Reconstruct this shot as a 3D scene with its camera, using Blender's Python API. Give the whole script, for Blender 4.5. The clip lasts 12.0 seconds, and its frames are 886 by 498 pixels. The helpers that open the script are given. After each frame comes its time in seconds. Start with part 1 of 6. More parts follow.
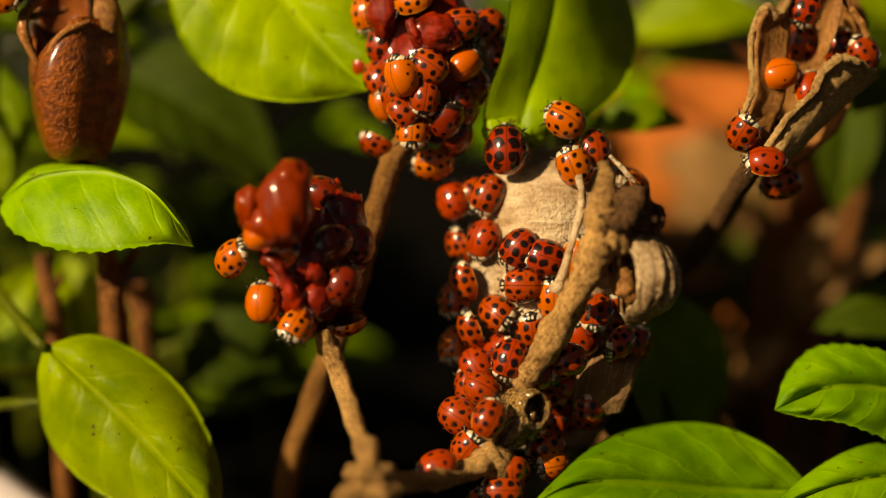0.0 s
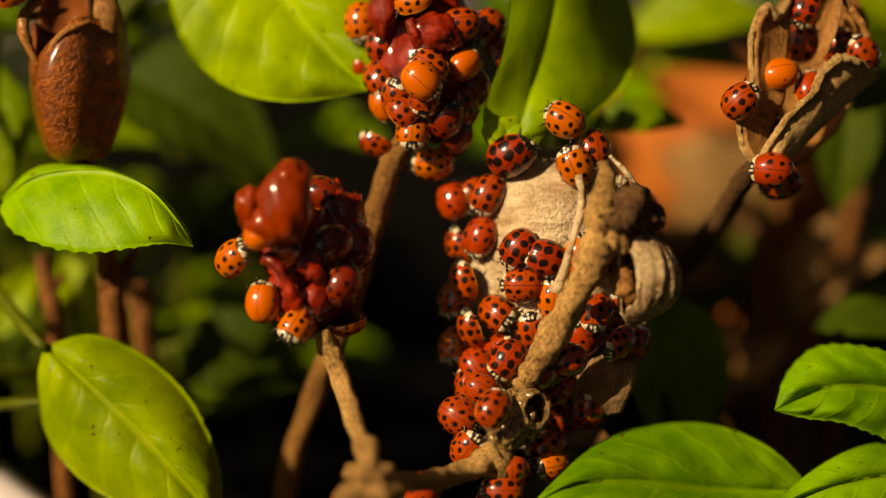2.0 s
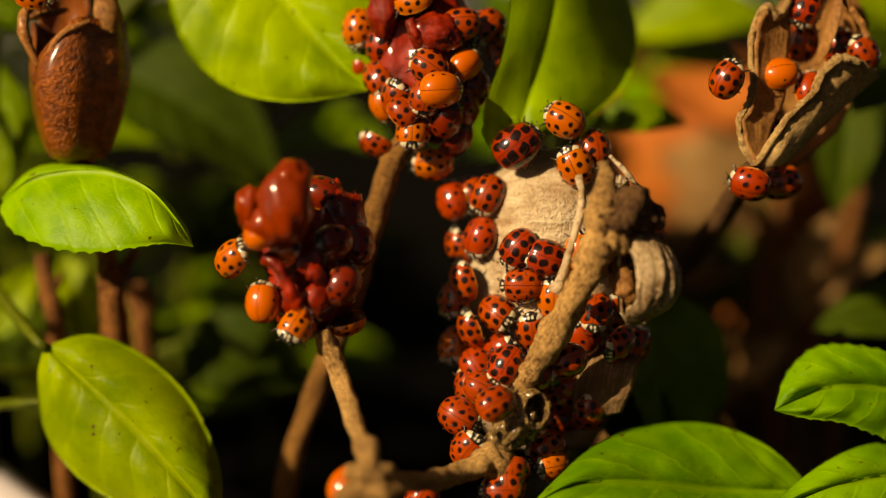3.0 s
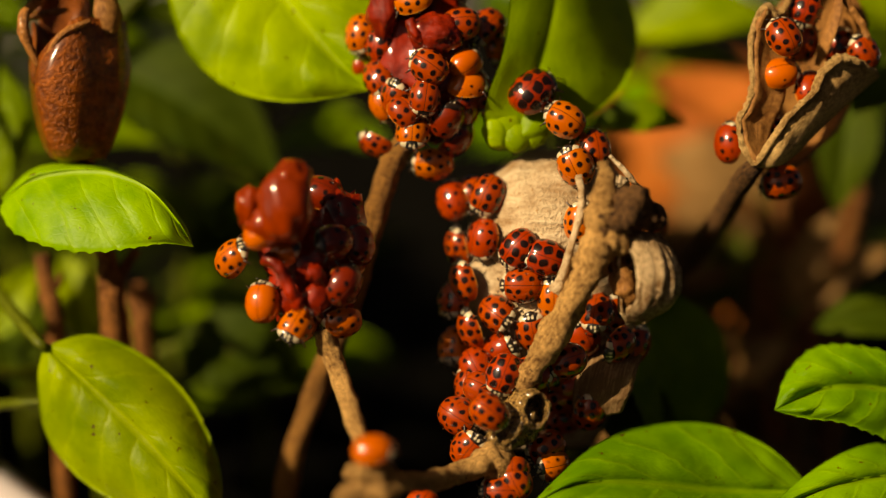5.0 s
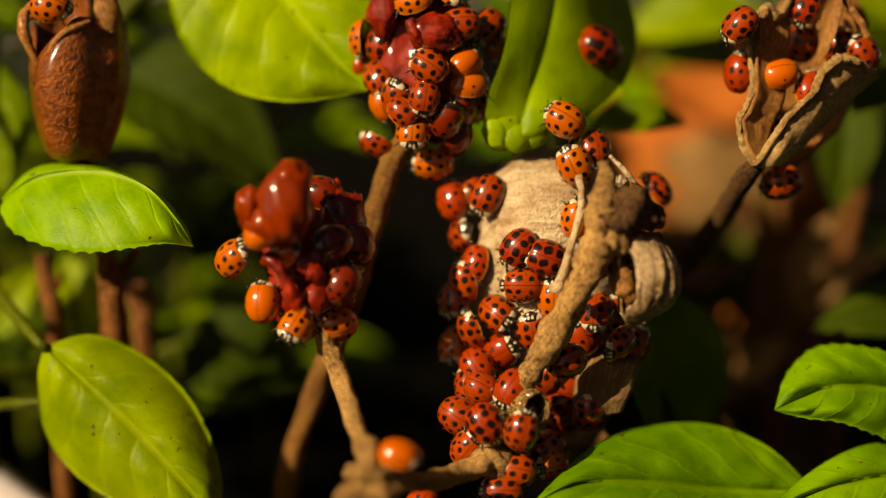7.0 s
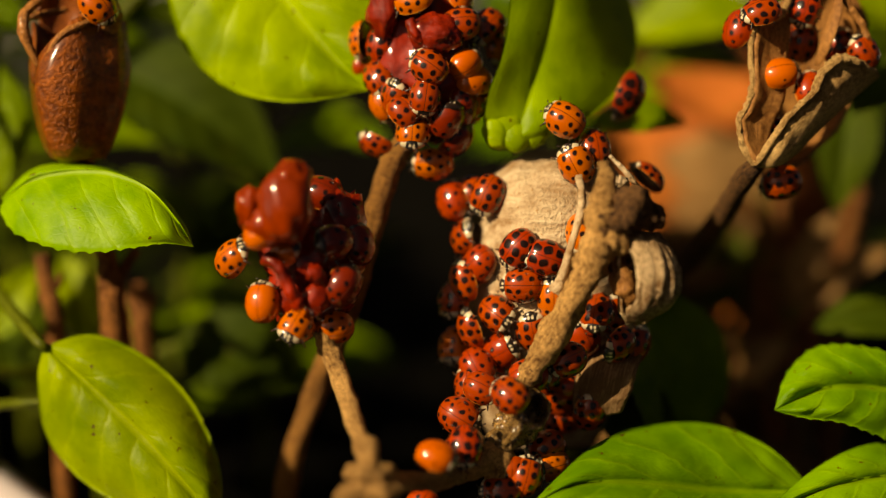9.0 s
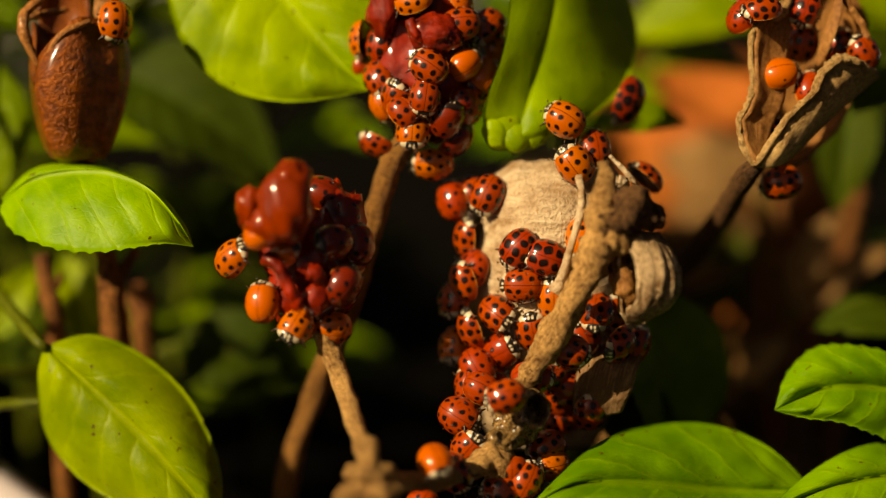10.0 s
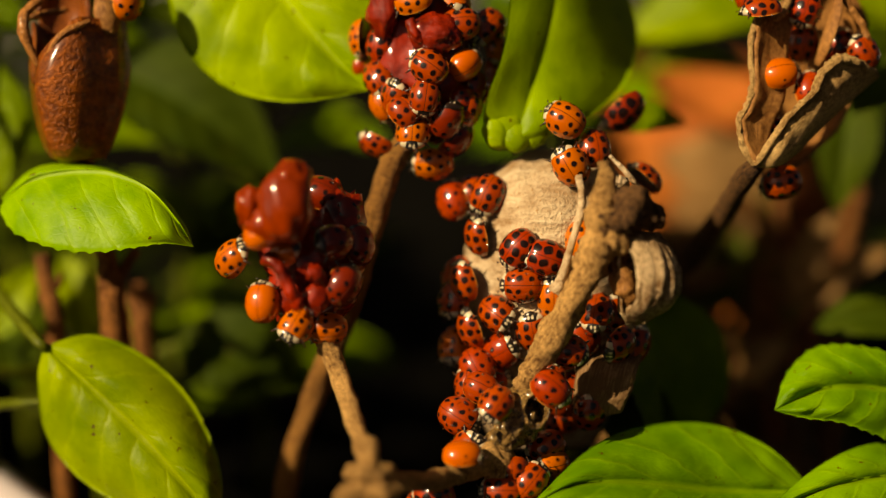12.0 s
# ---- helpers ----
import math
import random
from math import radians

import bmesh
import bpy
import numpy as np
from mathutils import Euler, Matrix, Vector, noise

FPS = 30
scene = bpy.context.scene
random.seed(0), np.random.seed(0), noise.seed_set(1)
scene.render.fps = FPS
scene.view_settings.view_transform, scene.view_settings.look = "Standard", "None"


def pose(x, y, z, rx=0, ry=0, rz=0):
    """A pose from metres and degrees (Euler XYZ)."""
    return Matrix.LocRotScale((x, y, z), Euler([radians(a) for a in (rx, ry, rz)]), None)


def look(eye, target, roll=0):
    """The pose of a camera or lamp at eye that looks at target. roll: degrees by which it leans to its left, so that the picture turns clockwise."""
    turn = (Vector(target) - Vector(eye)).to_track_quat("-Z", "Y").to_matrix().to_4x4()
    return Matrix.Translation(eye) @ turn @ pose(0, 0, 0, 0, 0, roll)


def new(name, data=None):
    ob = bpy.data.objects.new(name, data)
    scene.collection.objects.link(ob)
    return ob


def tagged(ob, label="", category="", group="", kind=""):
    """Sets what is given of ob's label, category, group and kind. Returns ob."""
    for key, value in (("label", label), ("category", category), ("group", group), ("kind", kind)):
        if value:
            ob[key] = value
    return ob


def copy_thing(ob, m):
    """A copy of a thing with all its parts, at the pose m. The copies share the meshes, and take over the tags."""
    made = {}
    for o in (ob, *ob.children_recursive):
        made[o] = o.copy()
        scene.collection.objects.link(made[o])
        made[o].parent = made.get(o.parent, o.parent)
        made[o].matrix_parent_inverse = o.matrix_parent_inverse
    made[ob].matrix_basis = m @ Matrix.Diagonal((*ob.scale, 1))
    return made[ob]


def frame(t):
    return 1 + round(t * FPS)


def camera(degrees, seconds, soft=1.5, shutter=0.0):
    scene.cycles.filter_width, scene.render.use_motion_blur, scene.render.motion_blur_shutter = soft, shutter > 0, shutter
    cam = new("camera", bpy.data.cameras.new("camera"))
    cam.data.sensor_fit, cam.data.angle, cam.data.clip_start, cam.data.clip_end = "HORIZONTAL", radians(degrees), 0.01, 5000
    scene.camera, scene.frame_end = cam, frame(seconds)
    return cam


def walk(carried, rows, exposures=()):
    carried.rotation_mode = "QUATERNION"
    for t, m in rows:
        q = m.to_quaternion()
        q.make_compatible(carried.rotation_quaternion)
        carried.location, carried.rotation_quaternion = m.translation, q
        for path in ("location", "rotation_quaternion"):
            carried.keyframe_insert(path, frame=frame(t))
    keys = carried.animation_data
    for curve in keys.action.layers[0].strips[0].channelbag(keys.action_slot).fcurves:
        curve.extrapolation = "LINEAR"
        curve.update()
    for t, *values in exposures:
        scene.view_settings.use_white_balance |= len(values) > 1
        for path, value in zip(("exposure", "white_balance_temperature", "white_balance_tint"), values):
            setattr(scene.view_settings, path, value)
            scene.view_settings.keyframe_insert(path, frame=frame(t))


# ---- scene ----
# Lady beetles on dry seed heads in a planter of broad-leaved herbs, seen close up in low sun.
# Working frame: millimetres across (u), up (v) and out towards the viewer (o) from the middle of
# the clump, 120 mm above the soil, leaning back by TILT degrees.
TILT = 18.0
ST, CT = math.sin(radians(TILT)), math.cos(radians(TILT))
BED = Matrix(((1, 0, 0, 0), (0, ST, -CT, 0), (0, CT, ST, 0.12), (0, 0, 0, 1)))


def spot(u, v, o):
    """The place in the world of a point of the working frame."""
    return BED @ Vector((u / 1000, v / 1000, o / 1000))


def way(u, v, o):
    """A direction of the working frame, in the world."""
    return (BED.to_3x3() @ Vector((u, v, o))).normalized()


# ---- camera ----
EYE = spot(0, 0, 300)
cam = camera(25.056, 12.0, soft=1.1)
walk(cam, [(0.0, look(EYE, spot(0, 0, 0))), (12.0, look(EYE, spot(0, 0, 0)))], exposures=[(0.0, -0.04, 8300, 12), (12.0, -0.04, 8300, 12)])
cam.data.dof.use_dof, cam.data.dof.focus_distance, cam.data.dof.aperture_fstop = True, 0.2980, 4.1

# ---- light ----
SUN = way(-0.67, 0.42, 0.61)
world = bpy.data.worlds.new("world")
scene.world = world
world.use_nodes = True
sky = world.node_tree.nodes.new("ShaderNodeTexSky")
sky.sky_type, sky.sun_disc, sky.dust_density = "NISHITA", False, 6.0
sky.air_density, sky.ozone_density = 0.5, 0.0
sky.sun_elevation, sky.sun_rotation = math.asin(SUN.z), math.atan2(SUN.x, SUN.y)
back = world.node_tree.nodes["Background"]
back.inputs["Strength"].default_value = 0.020
world.node_tree.links.new(sky.outputs[0], back.inputs["Color"])
sun_lamp = new("sun", bpy.data.lights.new("sun", "SUN"))
sun_lamp.data.energy, sun_lamp.data.angle, sun_lamp.data.color = 6.3, radians(0.53), (1.0, 0.87, 0.65)
sun_lamp.matrix_world = look(SUN, (0, 0, 0))


# ---- materials ----
def material(name, rough=0.6, metal=0.0, coat=0.0, coat_rough=0.1):
    m = bpy.data.materials.new(name)
    m.use_nodes = True
    b = m.node_tree.nodes["Principled BSDF"]
    b.inputs["Roughness"].default_value = rough
    b.inputs["Metallic"].default_value = metal
    b.inputs["Coat Weight"].default_value = coat
    b.inputs["Coat Roughness"].default_value = coat_rough
    return m, m.node_tree.nodes, m.node_tree.links, b


def put(links, value, socket):
    if isinstance(value, bpy.types.NodeSocket):
        links.new(value, socket)
    else:
        socket.default_value = value


def calc(nodes, links, op, a, b=0.0, c=0.0):
    n = nodes.new("ShaderNodeMath")
    n.operation = op
    for i, value in enumerate((a, b, c)):
        put(links, value, n.inputs[i])
    return n.outputs[0]


def ramp(nodes, links, fac, stops):
    n = nodes.new("ShaderNodeValToRGB")
    e = n.color_ramp.elements
    while len(e) < len(stops):
        e.new(0.5)
    for k, (place, colour) in zip(e, stops):
        k.position, k.color = place, (*colour, 1)
    put(links, fac, n.inputs[0])
    return n.outputs[0]


def blend(nodes, links, fac, a, b, kind="MIX"):
    n = nodes.new("ShaderNodeMix")
    n.data_type, n.blend_type = "RGBA", kind
    put(links, fac, n.inputs[0])
    for s, value in ((n.inputs[6], a), (n.inputs[7], b)):
        put(links, value if isinstance(value, bpy.types.NodeSocket) else (*value, 1), s)
    return n.outputs[2]


def grain(nodes, links, scale, detail=4.0, stretch=(1, 1, 1), coords="Object", rough=0.55):
    tc, mp, n = nodes.new("ShaderNodeTexCoord"), nodes.new("ShaderNodeMapping"), nodes.new("ShaderNodeTexNoise")
    mp.inputs["Scale"].default_value = stretch
    links.new(tc.outputs[coords], mp.inputs[0])
    links.new(mp.outputs[0], n.inputs["Vector"])
    n.inputs["Scale"].default_value, n.inputs["Detail"].default_value, n.inputs["Roughness"].default_value = scale, detail, rough
    return n.outputs["Fac"]


def relief(nodes, links, bsdf, height, strength, distance):
    n = nodes.new("ShaderNodeBump")
    n.inputs["Strength"].default_value, n.inputs["Distance"].default_value = strength, distance
    links.new(height, n.inputs["Height"])
    links.new(n.outputs[0], bsdf.inputs["Normal"])
    return n


def on_wing(phi, th):
    """A point of the wing case's dome, in millimetres: phi from front to back, th from the seam to the rim, in degrees."""
    p, t = radians(phi), radians(th)
    ring = max(math.sin(p), 0.0) ** 0.8
    return (-0.35 + 3.2 * math.cos(p), 2.74 * ring * math.sin(t), 0.45 + 2.55 * ring * math.cos(t))


def coat_material(name, base, deep, marks, fuzz=0.10, scale=1.0):
    """Glossy wing case with black marks given as (phi, th, radius in mm), alike on both sides of the seam."""
    m, N, L, b = material(name, rough=0.45, coat=1.0, coat_rough=0.13)
    b.inputs["Coat IOR"].default_value = 1.55
    b.inputs["Specular IOR Level"].default_value = 0.08
    tc = N.new("ShaderNodeTexCoord")
    ns = N.new("ShaderNodeTexNoise")
    ns.inputs["Scale"].default_value, ns.inputs["Detail"].default_value = 700, 0
    info = N.new("ShaderNodeObjectInfo")
    L.new(tc.outputs["Object"], ns.inputs["Vector"])
    sub = N.new("ShaderNodeVectorMath")
    sub.operation = "MULTIPLY_ADD"
    L.new(ns.outputs["Color"], sub.inputs[0])
    sub.inputs[1].default_value = (fuzz * 0.005,) * 3
    sub.inputs[2].default_value = (-fuzz * 0.0025,) * 3
    add = N.new("ShaderNodeVectorMath")
    L.new(tc.outputs["Object"], add.inputs[0])
    L.new(sub.outputs[0], add.inputs[1])
    fold = N.new("ShaderNodeVectorMath")
    fold.operation = "ABSOLUTE"
    L.new(add.outputs[0], fold.inputs[0])
    s1, s2, s3 = N.new("ShaderNodeSeparateXYZ"), N.new("ShaderNodeSeparateXYZ"), N.new("ShaderNodeCombineXYZ")
    L.new(add.outputs[0], s1.inputs[0])
    L.new(fold.outputs[0], s2.inputs[0])
    L.new(s1.outputs[0], s3.inputs[0]), L.new(s2.outputs[1], s3.inputs[1]), L.new(s1.outputs[2], s3.inputs[2])
    near = None
    for phi, th, r in marks:
        d = N.new("ShaderNodeVectorMath")
        d.operation = "DISTANCE"
        L.new(s3.outputs[0], d.inputs[0])
        d.inputs[1].default_value = [c * scale / 1000 for c in on_wing(phi, th)]
        e = calc(N, L, "SUBTRACT", d.outputs["Value"], r / 1000)
        near = e if near is None else calc(N, L, "MINIMUM", near, e)
    mask = N.new("ShaderNodeMapRange")
    mask.inputs["From Min"].default_value, mask.inputs["From Max"].default_value = -0.00010, 0.00014
    L.new(near, mask.inputs["Value"])
    tint = blend(N, L, calc(N, L, "MULTIPLY", grain(N, L, 350, 3), 0.9), base, deep)
    tint = blend(N, L, calc(N, L, "MULTIPLY", info.outputs["Random"], 0.6), tint, deep)
    rim = N.new("ShaderNodeMapRange")
    rim.inputs["From Min"].default_value, rim.inputs["From Max"].default_value = 0.00018, 0.00042
    rim.inputs["To Min"].default_value, rim.inputs["To Max"].default_value = 0.55, 0.0
    L.new(s1.outputs[2], rim.inputs["Value"])
    tint = blend(N, L, rim.outputs[0], tint, (0.72, 0.30, 0.05))
    plain = N.new("ShaderNodeSeparateXYZ")
    L.new(tc.outputs["Object"], plain.inputs[0])
    seam = calc(N, L, "LESS_THAN", calc(N, L, "ABSOLUTE", plain.outputs[1]), 0.00006)
    tint = blend(N, L, calc(N, L, "MULTIPLY", seam, 0.7), tint, (0.05, 0.012, 0.003))
    colour = blend(N, L, mask.outputs[0], (0.010, 0.003, 0.002), tint)
    L.new(colour, b.inputs["Base Color"])
    relief(N, L, b, grain(N, L, 9000, 2), 0.05, 0.0001)
    return m


NINE = [(52, 26, 1), (60, 74, 0.9), (82, 20, 1.05), (84, 56, 1.1), (88, 86, 0.8), (116, 24, 1.0), (114, 64, 1.0), (140, 34, 0.9)]


def marks(r, drop=()):
    return [(p, t, k * r) for i, (p, t, k) in enumerate(NINE) if i not in drop]


COATS = {
    "spotted_red": coat_material("spotted_red_wing_case", (0.46, 0.068, 0.001), (0.24, 0.019, 0.0006), marks(0.52), 0.11),
    "bold_red": coat_material("bold_spotted_red_wing_case", (0.43, 0.040, 0.001), (0.25, 0.015, 0.0006), marks(0.66), 0.14),
    "blotched_red": coat_material("blotched_red_wing_case", (0.36, 0.030, 0.001), (0.20, 0.012, 0.0006), marks(0.86), 0.20, 1.2),
    "spotted_orange": coat_material("spotted_orange_wing_case", (0.58, 0.140, 0.001), (0.42, 0.070, 0.0006), marks(0.41), 0.10),
    "speckled_red": coat_material("speckled_red_wing_case", (0.44, 0.062, 0.001), (0.24, 0.020, 0.0006), marks(0.44) + [(66, 42, 0.28), (100, 40, 0.26), (128, 84, 0.25)], 0.18),
    "plain_orange": coat_material("plain_orange_wing_case", (0.60, 0.130, 0.002), (0.46, 0.072, 0.001), marks(0.24, (0, 2, 5, 7))),
    "dark_red": coat_material("dark_red_wing_case", (0.24, 0.020, 0.0005), (0.11, 0.007, 0.0004), marks(0.42, (0, 3)), 0.12),
    "plain_red": coat_material("plain_red_wing_case", (0.42, 0.045, 0.001), (0.25, 0.018, 0.0006), marks(0.40, (0,)), 0.2),
}


def shell_material():
    """The neck shield: cream sides and a black mark like a broad M."""
    m, N, L, b = material("neck_shield", rough=0.32, coat=1.0, coat_rough=0.12)
    tc, s = N.new("ShaderNodeTexCoord"), N.new("ShaderNodeSeparateXYZ")
    L.new(tc.outputs["Object"], s.inputs[0])
    y = calc(N, L, "ABSOLUTE", s.outputs[1])
    wob = calc(N, L, "MULTIPLY_ADD", grain(N, L, 1500, 2), 0.0002, -0.0001)
    pale = None
    for cx, cy, rx, ry in ((2.28, 1.36, 0.60, 0.50), (2.72, 0.30, 0.20, 0.20)):
        dx = calc(N, L, "DIVIDE", calc(N, L, "SUBTRACT", calc(N, L, "ADD", s.outputs[0], wob), cx / 1000), rx / 1000)
        dy = calc(N, L, "DIVIDE", calc(N, L, "SUBTRACT", calc(N, L, "ADD", y, wob), cy / 1000), ry / 1000)
        spot_in = calc(N, L, "LESS_THAN", calc(N, L, "ADD", calc(N, L, "MULTIPLY", dx, dx), calc(N, L, "MULTIPLY", dy, dy)), 1.0)
        pale = spot_in if pale is None else calc(N, L, "MAXIMUM", pale, spot_in)
    black = calc(N, L, "SUBTRACT", 1.0, pale)
    L.new(blend(N, L, black, (0.54, 0.45, 0.29), (0.008, 0.006, 0.005)), b.inputs["Base Color"])
    return m


SHIELD = shell_material()
BLACK, N_, L_, B_ = material("black_shell", rough=0.30, coat=0.8)
L_.new(ramp(N_, L_, grain(N_, L_, 1200, 3), [(0.3, (0.006, 0.004, 0.003)), (0.7, (0.03, 0.014, 0.007))]), B_.inputs["Base Color"])
LEG, N_, L_, B_ = material("leg_shell", rough=0.4, coat=0.4)
L_.new(ramp(N_, L_, grain(N_, L_, 1500, 2), [(0.35, (0.012, 0.005, 0.003)), (0.7, (0.07, 0.025, 0.007))]), B_.inputs["Base Color"])
FACE, N_, L_, B_ = material("face_shell", rough=0.3, coat=0.8)
L_.new(ramp(N_, L_, grain(N_, L_, 1300, 1), [(0.57, (0.010, 0.007, 0.005)), (0.63, (0.60, 0.50, 0.32))]), B_.inputs["Base Color"])


def plant_material(name, low, high, scale, stretch, rough=0.75, bump=0.6, depth=0.0006, specks=None, coat=0.0, coords="UV", span=(0.46, 0.63), pitted=0.35):
    """Dry or woody plant matter: fibres along its length, blotches, fine relief."""
    m, N, L, b = material(name, rough=rough, coat=coat, coat_rough=0.18)
    b.inputs["Specular IOR Level"].default_value = 0.18
    fibre = grain(N, L, scale, 6, stretch, coords, 0.6)
    blot, pits = grain(N, L, 170, 4), grain(N, L, 1500, 4)
    tone = calc(N, L, "MULTIPLY_ADD", fibre, 0.45, calc(N, L, "MULTIPLY_ADD", blot, 0.30, calc(N, L, "MULTIPLY", pits, pitted)))
    c = ramp(N, L, tone, [(span[0], low), (span[1], high)])
    if specks:
        c = blend(N, L, calc(N, L, "GREATER_THAN", grain(N, L, 1500, 3), 0.68), c, specks)
    L.new(c, b.inputs["Base Color"])
    h = calc(N, L, "ADD", fibre, calc(N, L, "MULTIPLY", pits, 0.9))
    relief(N, L, b, h, bump, depth)
    return m


WALL = plant_material("streaked_husk_wall", (0.13, 0.066, 0.024), (0.46, 0.29, 0.14), 3, (1, 9, 1), bump=0.4, span=(0.40, 0.62), pitted=0.12)
FLAP = plant_material("fibrous_husk_flap", (0.22, 0.105, 0.034), (0.84, 0.60, 0.33), 5, (1.2, 34, 1), bump=1.0, depth=0.0010, span=(0.45, 0.58), pitted=0.25)
BARK = plant_material("dry_stem_bark", (0.11, 0.045, 0.011), (0.68, 0.385, 0.128), 6, (3, 16, 1), bump=0.8, depth=0.0007, specks=(0.07, 0.035, 0.015))
AMBER = plant_material("shiny_amber_bark", (0.050, 0.022, 0.005), (0.62, 0.36, 0.11), 6, (4, 9, 1), rough=0.36, bump=1.0, depth=0.0009, coat=0.8, span=(0.48, 0.64))
TAN_STEM = plant_material("orange_brown_stem_bark", (0.09, 0.034, 0.007), (0.38, 0.175, 0.042), 6, (3, 14, 1), bump=0.9, depth=0.0008)
TWIG = plant_material("brown_twig_bark", (0.06, 0.020, 0.005), (0.30, 0.115, 0.026), 6, (3, 10, 1))
HUSK = plant_material("pale_papery_husk", (0.27, 0.155, 0.066), (0.62, 0.48, 0.30), 1, (70, 460, 600), bump=0.9, depth=0.0006, coords="Object", specks=(0.34, 0.18, 0.06), span=(0.36, 0.56), pitted=0.16)
RIND = plant_material("weathered_pod_rind", (0.25, 0.125, 0.036), (0.72, 0.46, 0.18), 7, (4, 16, 1), bump=0.8)
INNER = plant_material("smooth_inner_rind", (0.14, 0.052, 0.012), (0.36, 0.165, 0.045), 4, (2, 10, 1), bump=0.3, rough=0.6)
BROWN = plant_material("brown_capsule_skin", (0.075, 0.015, 0.001), (0.35, 0.086, 0.004), 5, (6, 3, 1), rough=0.42, bump=0.8, depth=0.0009, coat=0.8, span=(0.40, 0.64), pitted=0.3)
TAN_RIM = plant_material("orange_brown_rim", (0.16, 0.055, 0.010), (0.52, 0.21, 0.05), 6, (3, 9, 1), rough=0.5, coat=0.2)
WITHER = plant_material("withered_dark_sepal", (0.028, 0.012, 0.005), (0.20, 0.095, 0.032), 6, (3, 9, 1), bump=1.0, depth=0.0009)
RED_FLESH, N_, L_, B_ = material("glossy_red_flesh", rough=0.42, coat=0.8, coat_rough=0.09)
L_.new(ramp(N_, L_, grain(N_, L_, 220, 4), [(0.3, (0.095, 0.008, 0.0003)), (0.7, (0.31, 0.032, 0.0006))]), B_.inputs["Base Color"])
B_.inputs["Specular IOR Level"].default_value = 0.1
relief(N_, L_, B_, grain(N_, L_, 420, 3), 0.3, 0.0006)
SYRUP, N_, L_, B_ = material("glossy_dark_red_flesh", rough=0.55, coat=1.0, coat_rough=0.07)
L_.new(ramp(N_, L_, grain(N_, L_, 220, 4), [(0.3, (0.050, 0.003, 0.0003)), (0.7, (0.31, 0.016, 0.0004))]), B_.inputs["Base Color"])
B_.inputs["Specular IOR Level"].default_value = 0.1
relief(N_, L_, B_, calc(N_, L_, "MULTIPLY_ADD", grain(N_, L_, 520, 2), 0.12, grain(N_, L_, 190, 2)), 1.0, 0.0020)


def leaf_material(name, low, high, vein, through_colour, rough=0.45, shine=0.15, veined=1.0):
    """A leaf: vein net in relief, blotches, light passing through the blade."""
    m, N, L, b = material(name, rough=rough)
    b.inputs["Specular IOR Level"].default_value = shine
    uv, s = N.new("ShaderNodeUVMap"), N.new("ShaderNodeSeparateXYZ")
    L.new(uv.outputs[0], s.inputs[0])
    a = calc(N, L, "ABSOLUTE", calc(N, L, "SUBTRACT", s.outputs[1], 0.5))
    wob = calc(N, L, "MULTIPLY", grain(N, L, 4, 2, coords="UV"), 0.10)
    lane = calc(N, L, "FRACT", calc(N, L, "MULTIPLY", calc(N, L, "ADD", calc(N, L, "SUBTRACT", s.outputs[0], calc(N, L, "MULTIPLY", a, 0.55)), wob), 6.5))
    side = calc(N, L, "SUBTRACT", 1.0, calc(N, L, "MINIMUM", 1.0, calc(N, L, "MULTIPLY", calc(N, L, "ABSOLUTE", calc(N, L, "SUBTRACT", lane, 0.5)), 9.0)))
    mid = calc(N, L, "SUBTRACT", 1.0, calc(N, L, "MINIMUM", 1.0, calc(N, L, "MULTIPLY", a, 22.0)))
    veins = calc(N, L, "MULTIPLY", calc(N, L, "MAXIMUM", calc(N, L, "MULTIPLY", side, 0.45), mid), veined)
    vor = N.new("ShaderNodeTexVoronoi")
    vor.feature = "DISTANCE_TO_EDGE"
    vor.inputs["Scale"].default_value = 26
    L.new(uv.outputs[0], vor.inputs["Vector"])
    net = calc(N, L, "MINIMUM", 1.0, calc(N, L, "MULTIPLY", vor.outputs["Distance"], 5.0))
    broad = calc(N, L, "MULTIPLY_ADD", grain(N, L, 55, 3), 0.65, calc(N, L, "MULTIPLY", grain(N, L, 240, 4), 0.35))
    c = ramp(N, L, broad, [(0.40, low), (0.60, high)])
    c = blend(N, L, calc(N, L, "MULTIPLY", veins, 0.28), c, vein)
    specks = calc(N, L, "GREATER_THAN", grain(N, L, 620, 2), 0.715)
    c = blend(N, L, specks, c, (0.09, 0.045, 0.010))
    L.new(c, b.inputs["Base Color"])
    h = calc(N, L, "SUBTRACT", calc(N, L, "MULTIPLY", net, 0.10), calc(N, L, "MULTIPLY", veins, 1.0))
    h = calc(N, L, "ADD", h, calc(N, L, "MULTIPLY", grain(N, L, 260, 3), 0.9))
    bump = relief(N, L, b, h, 0.42, 0.00035)
    t = N.new("ShaderNodeBsdfTranslucent")
    t.inputs["Color"].default_value = (*through_colour, 1)
    L.new(bump.outputs[0], t.inputs["Normal"])
    mix = N.new("ShaderNodeMixShader")
    mix.inputs[0].default_value = 0.25
    L.new(b.outputs[0], mix.inputs[1]), L.new(t.outputs[0], mix.inputs[2])
    L.new(mix.outputs[0], N["Material Output"].inputs["Surface"])
    return m


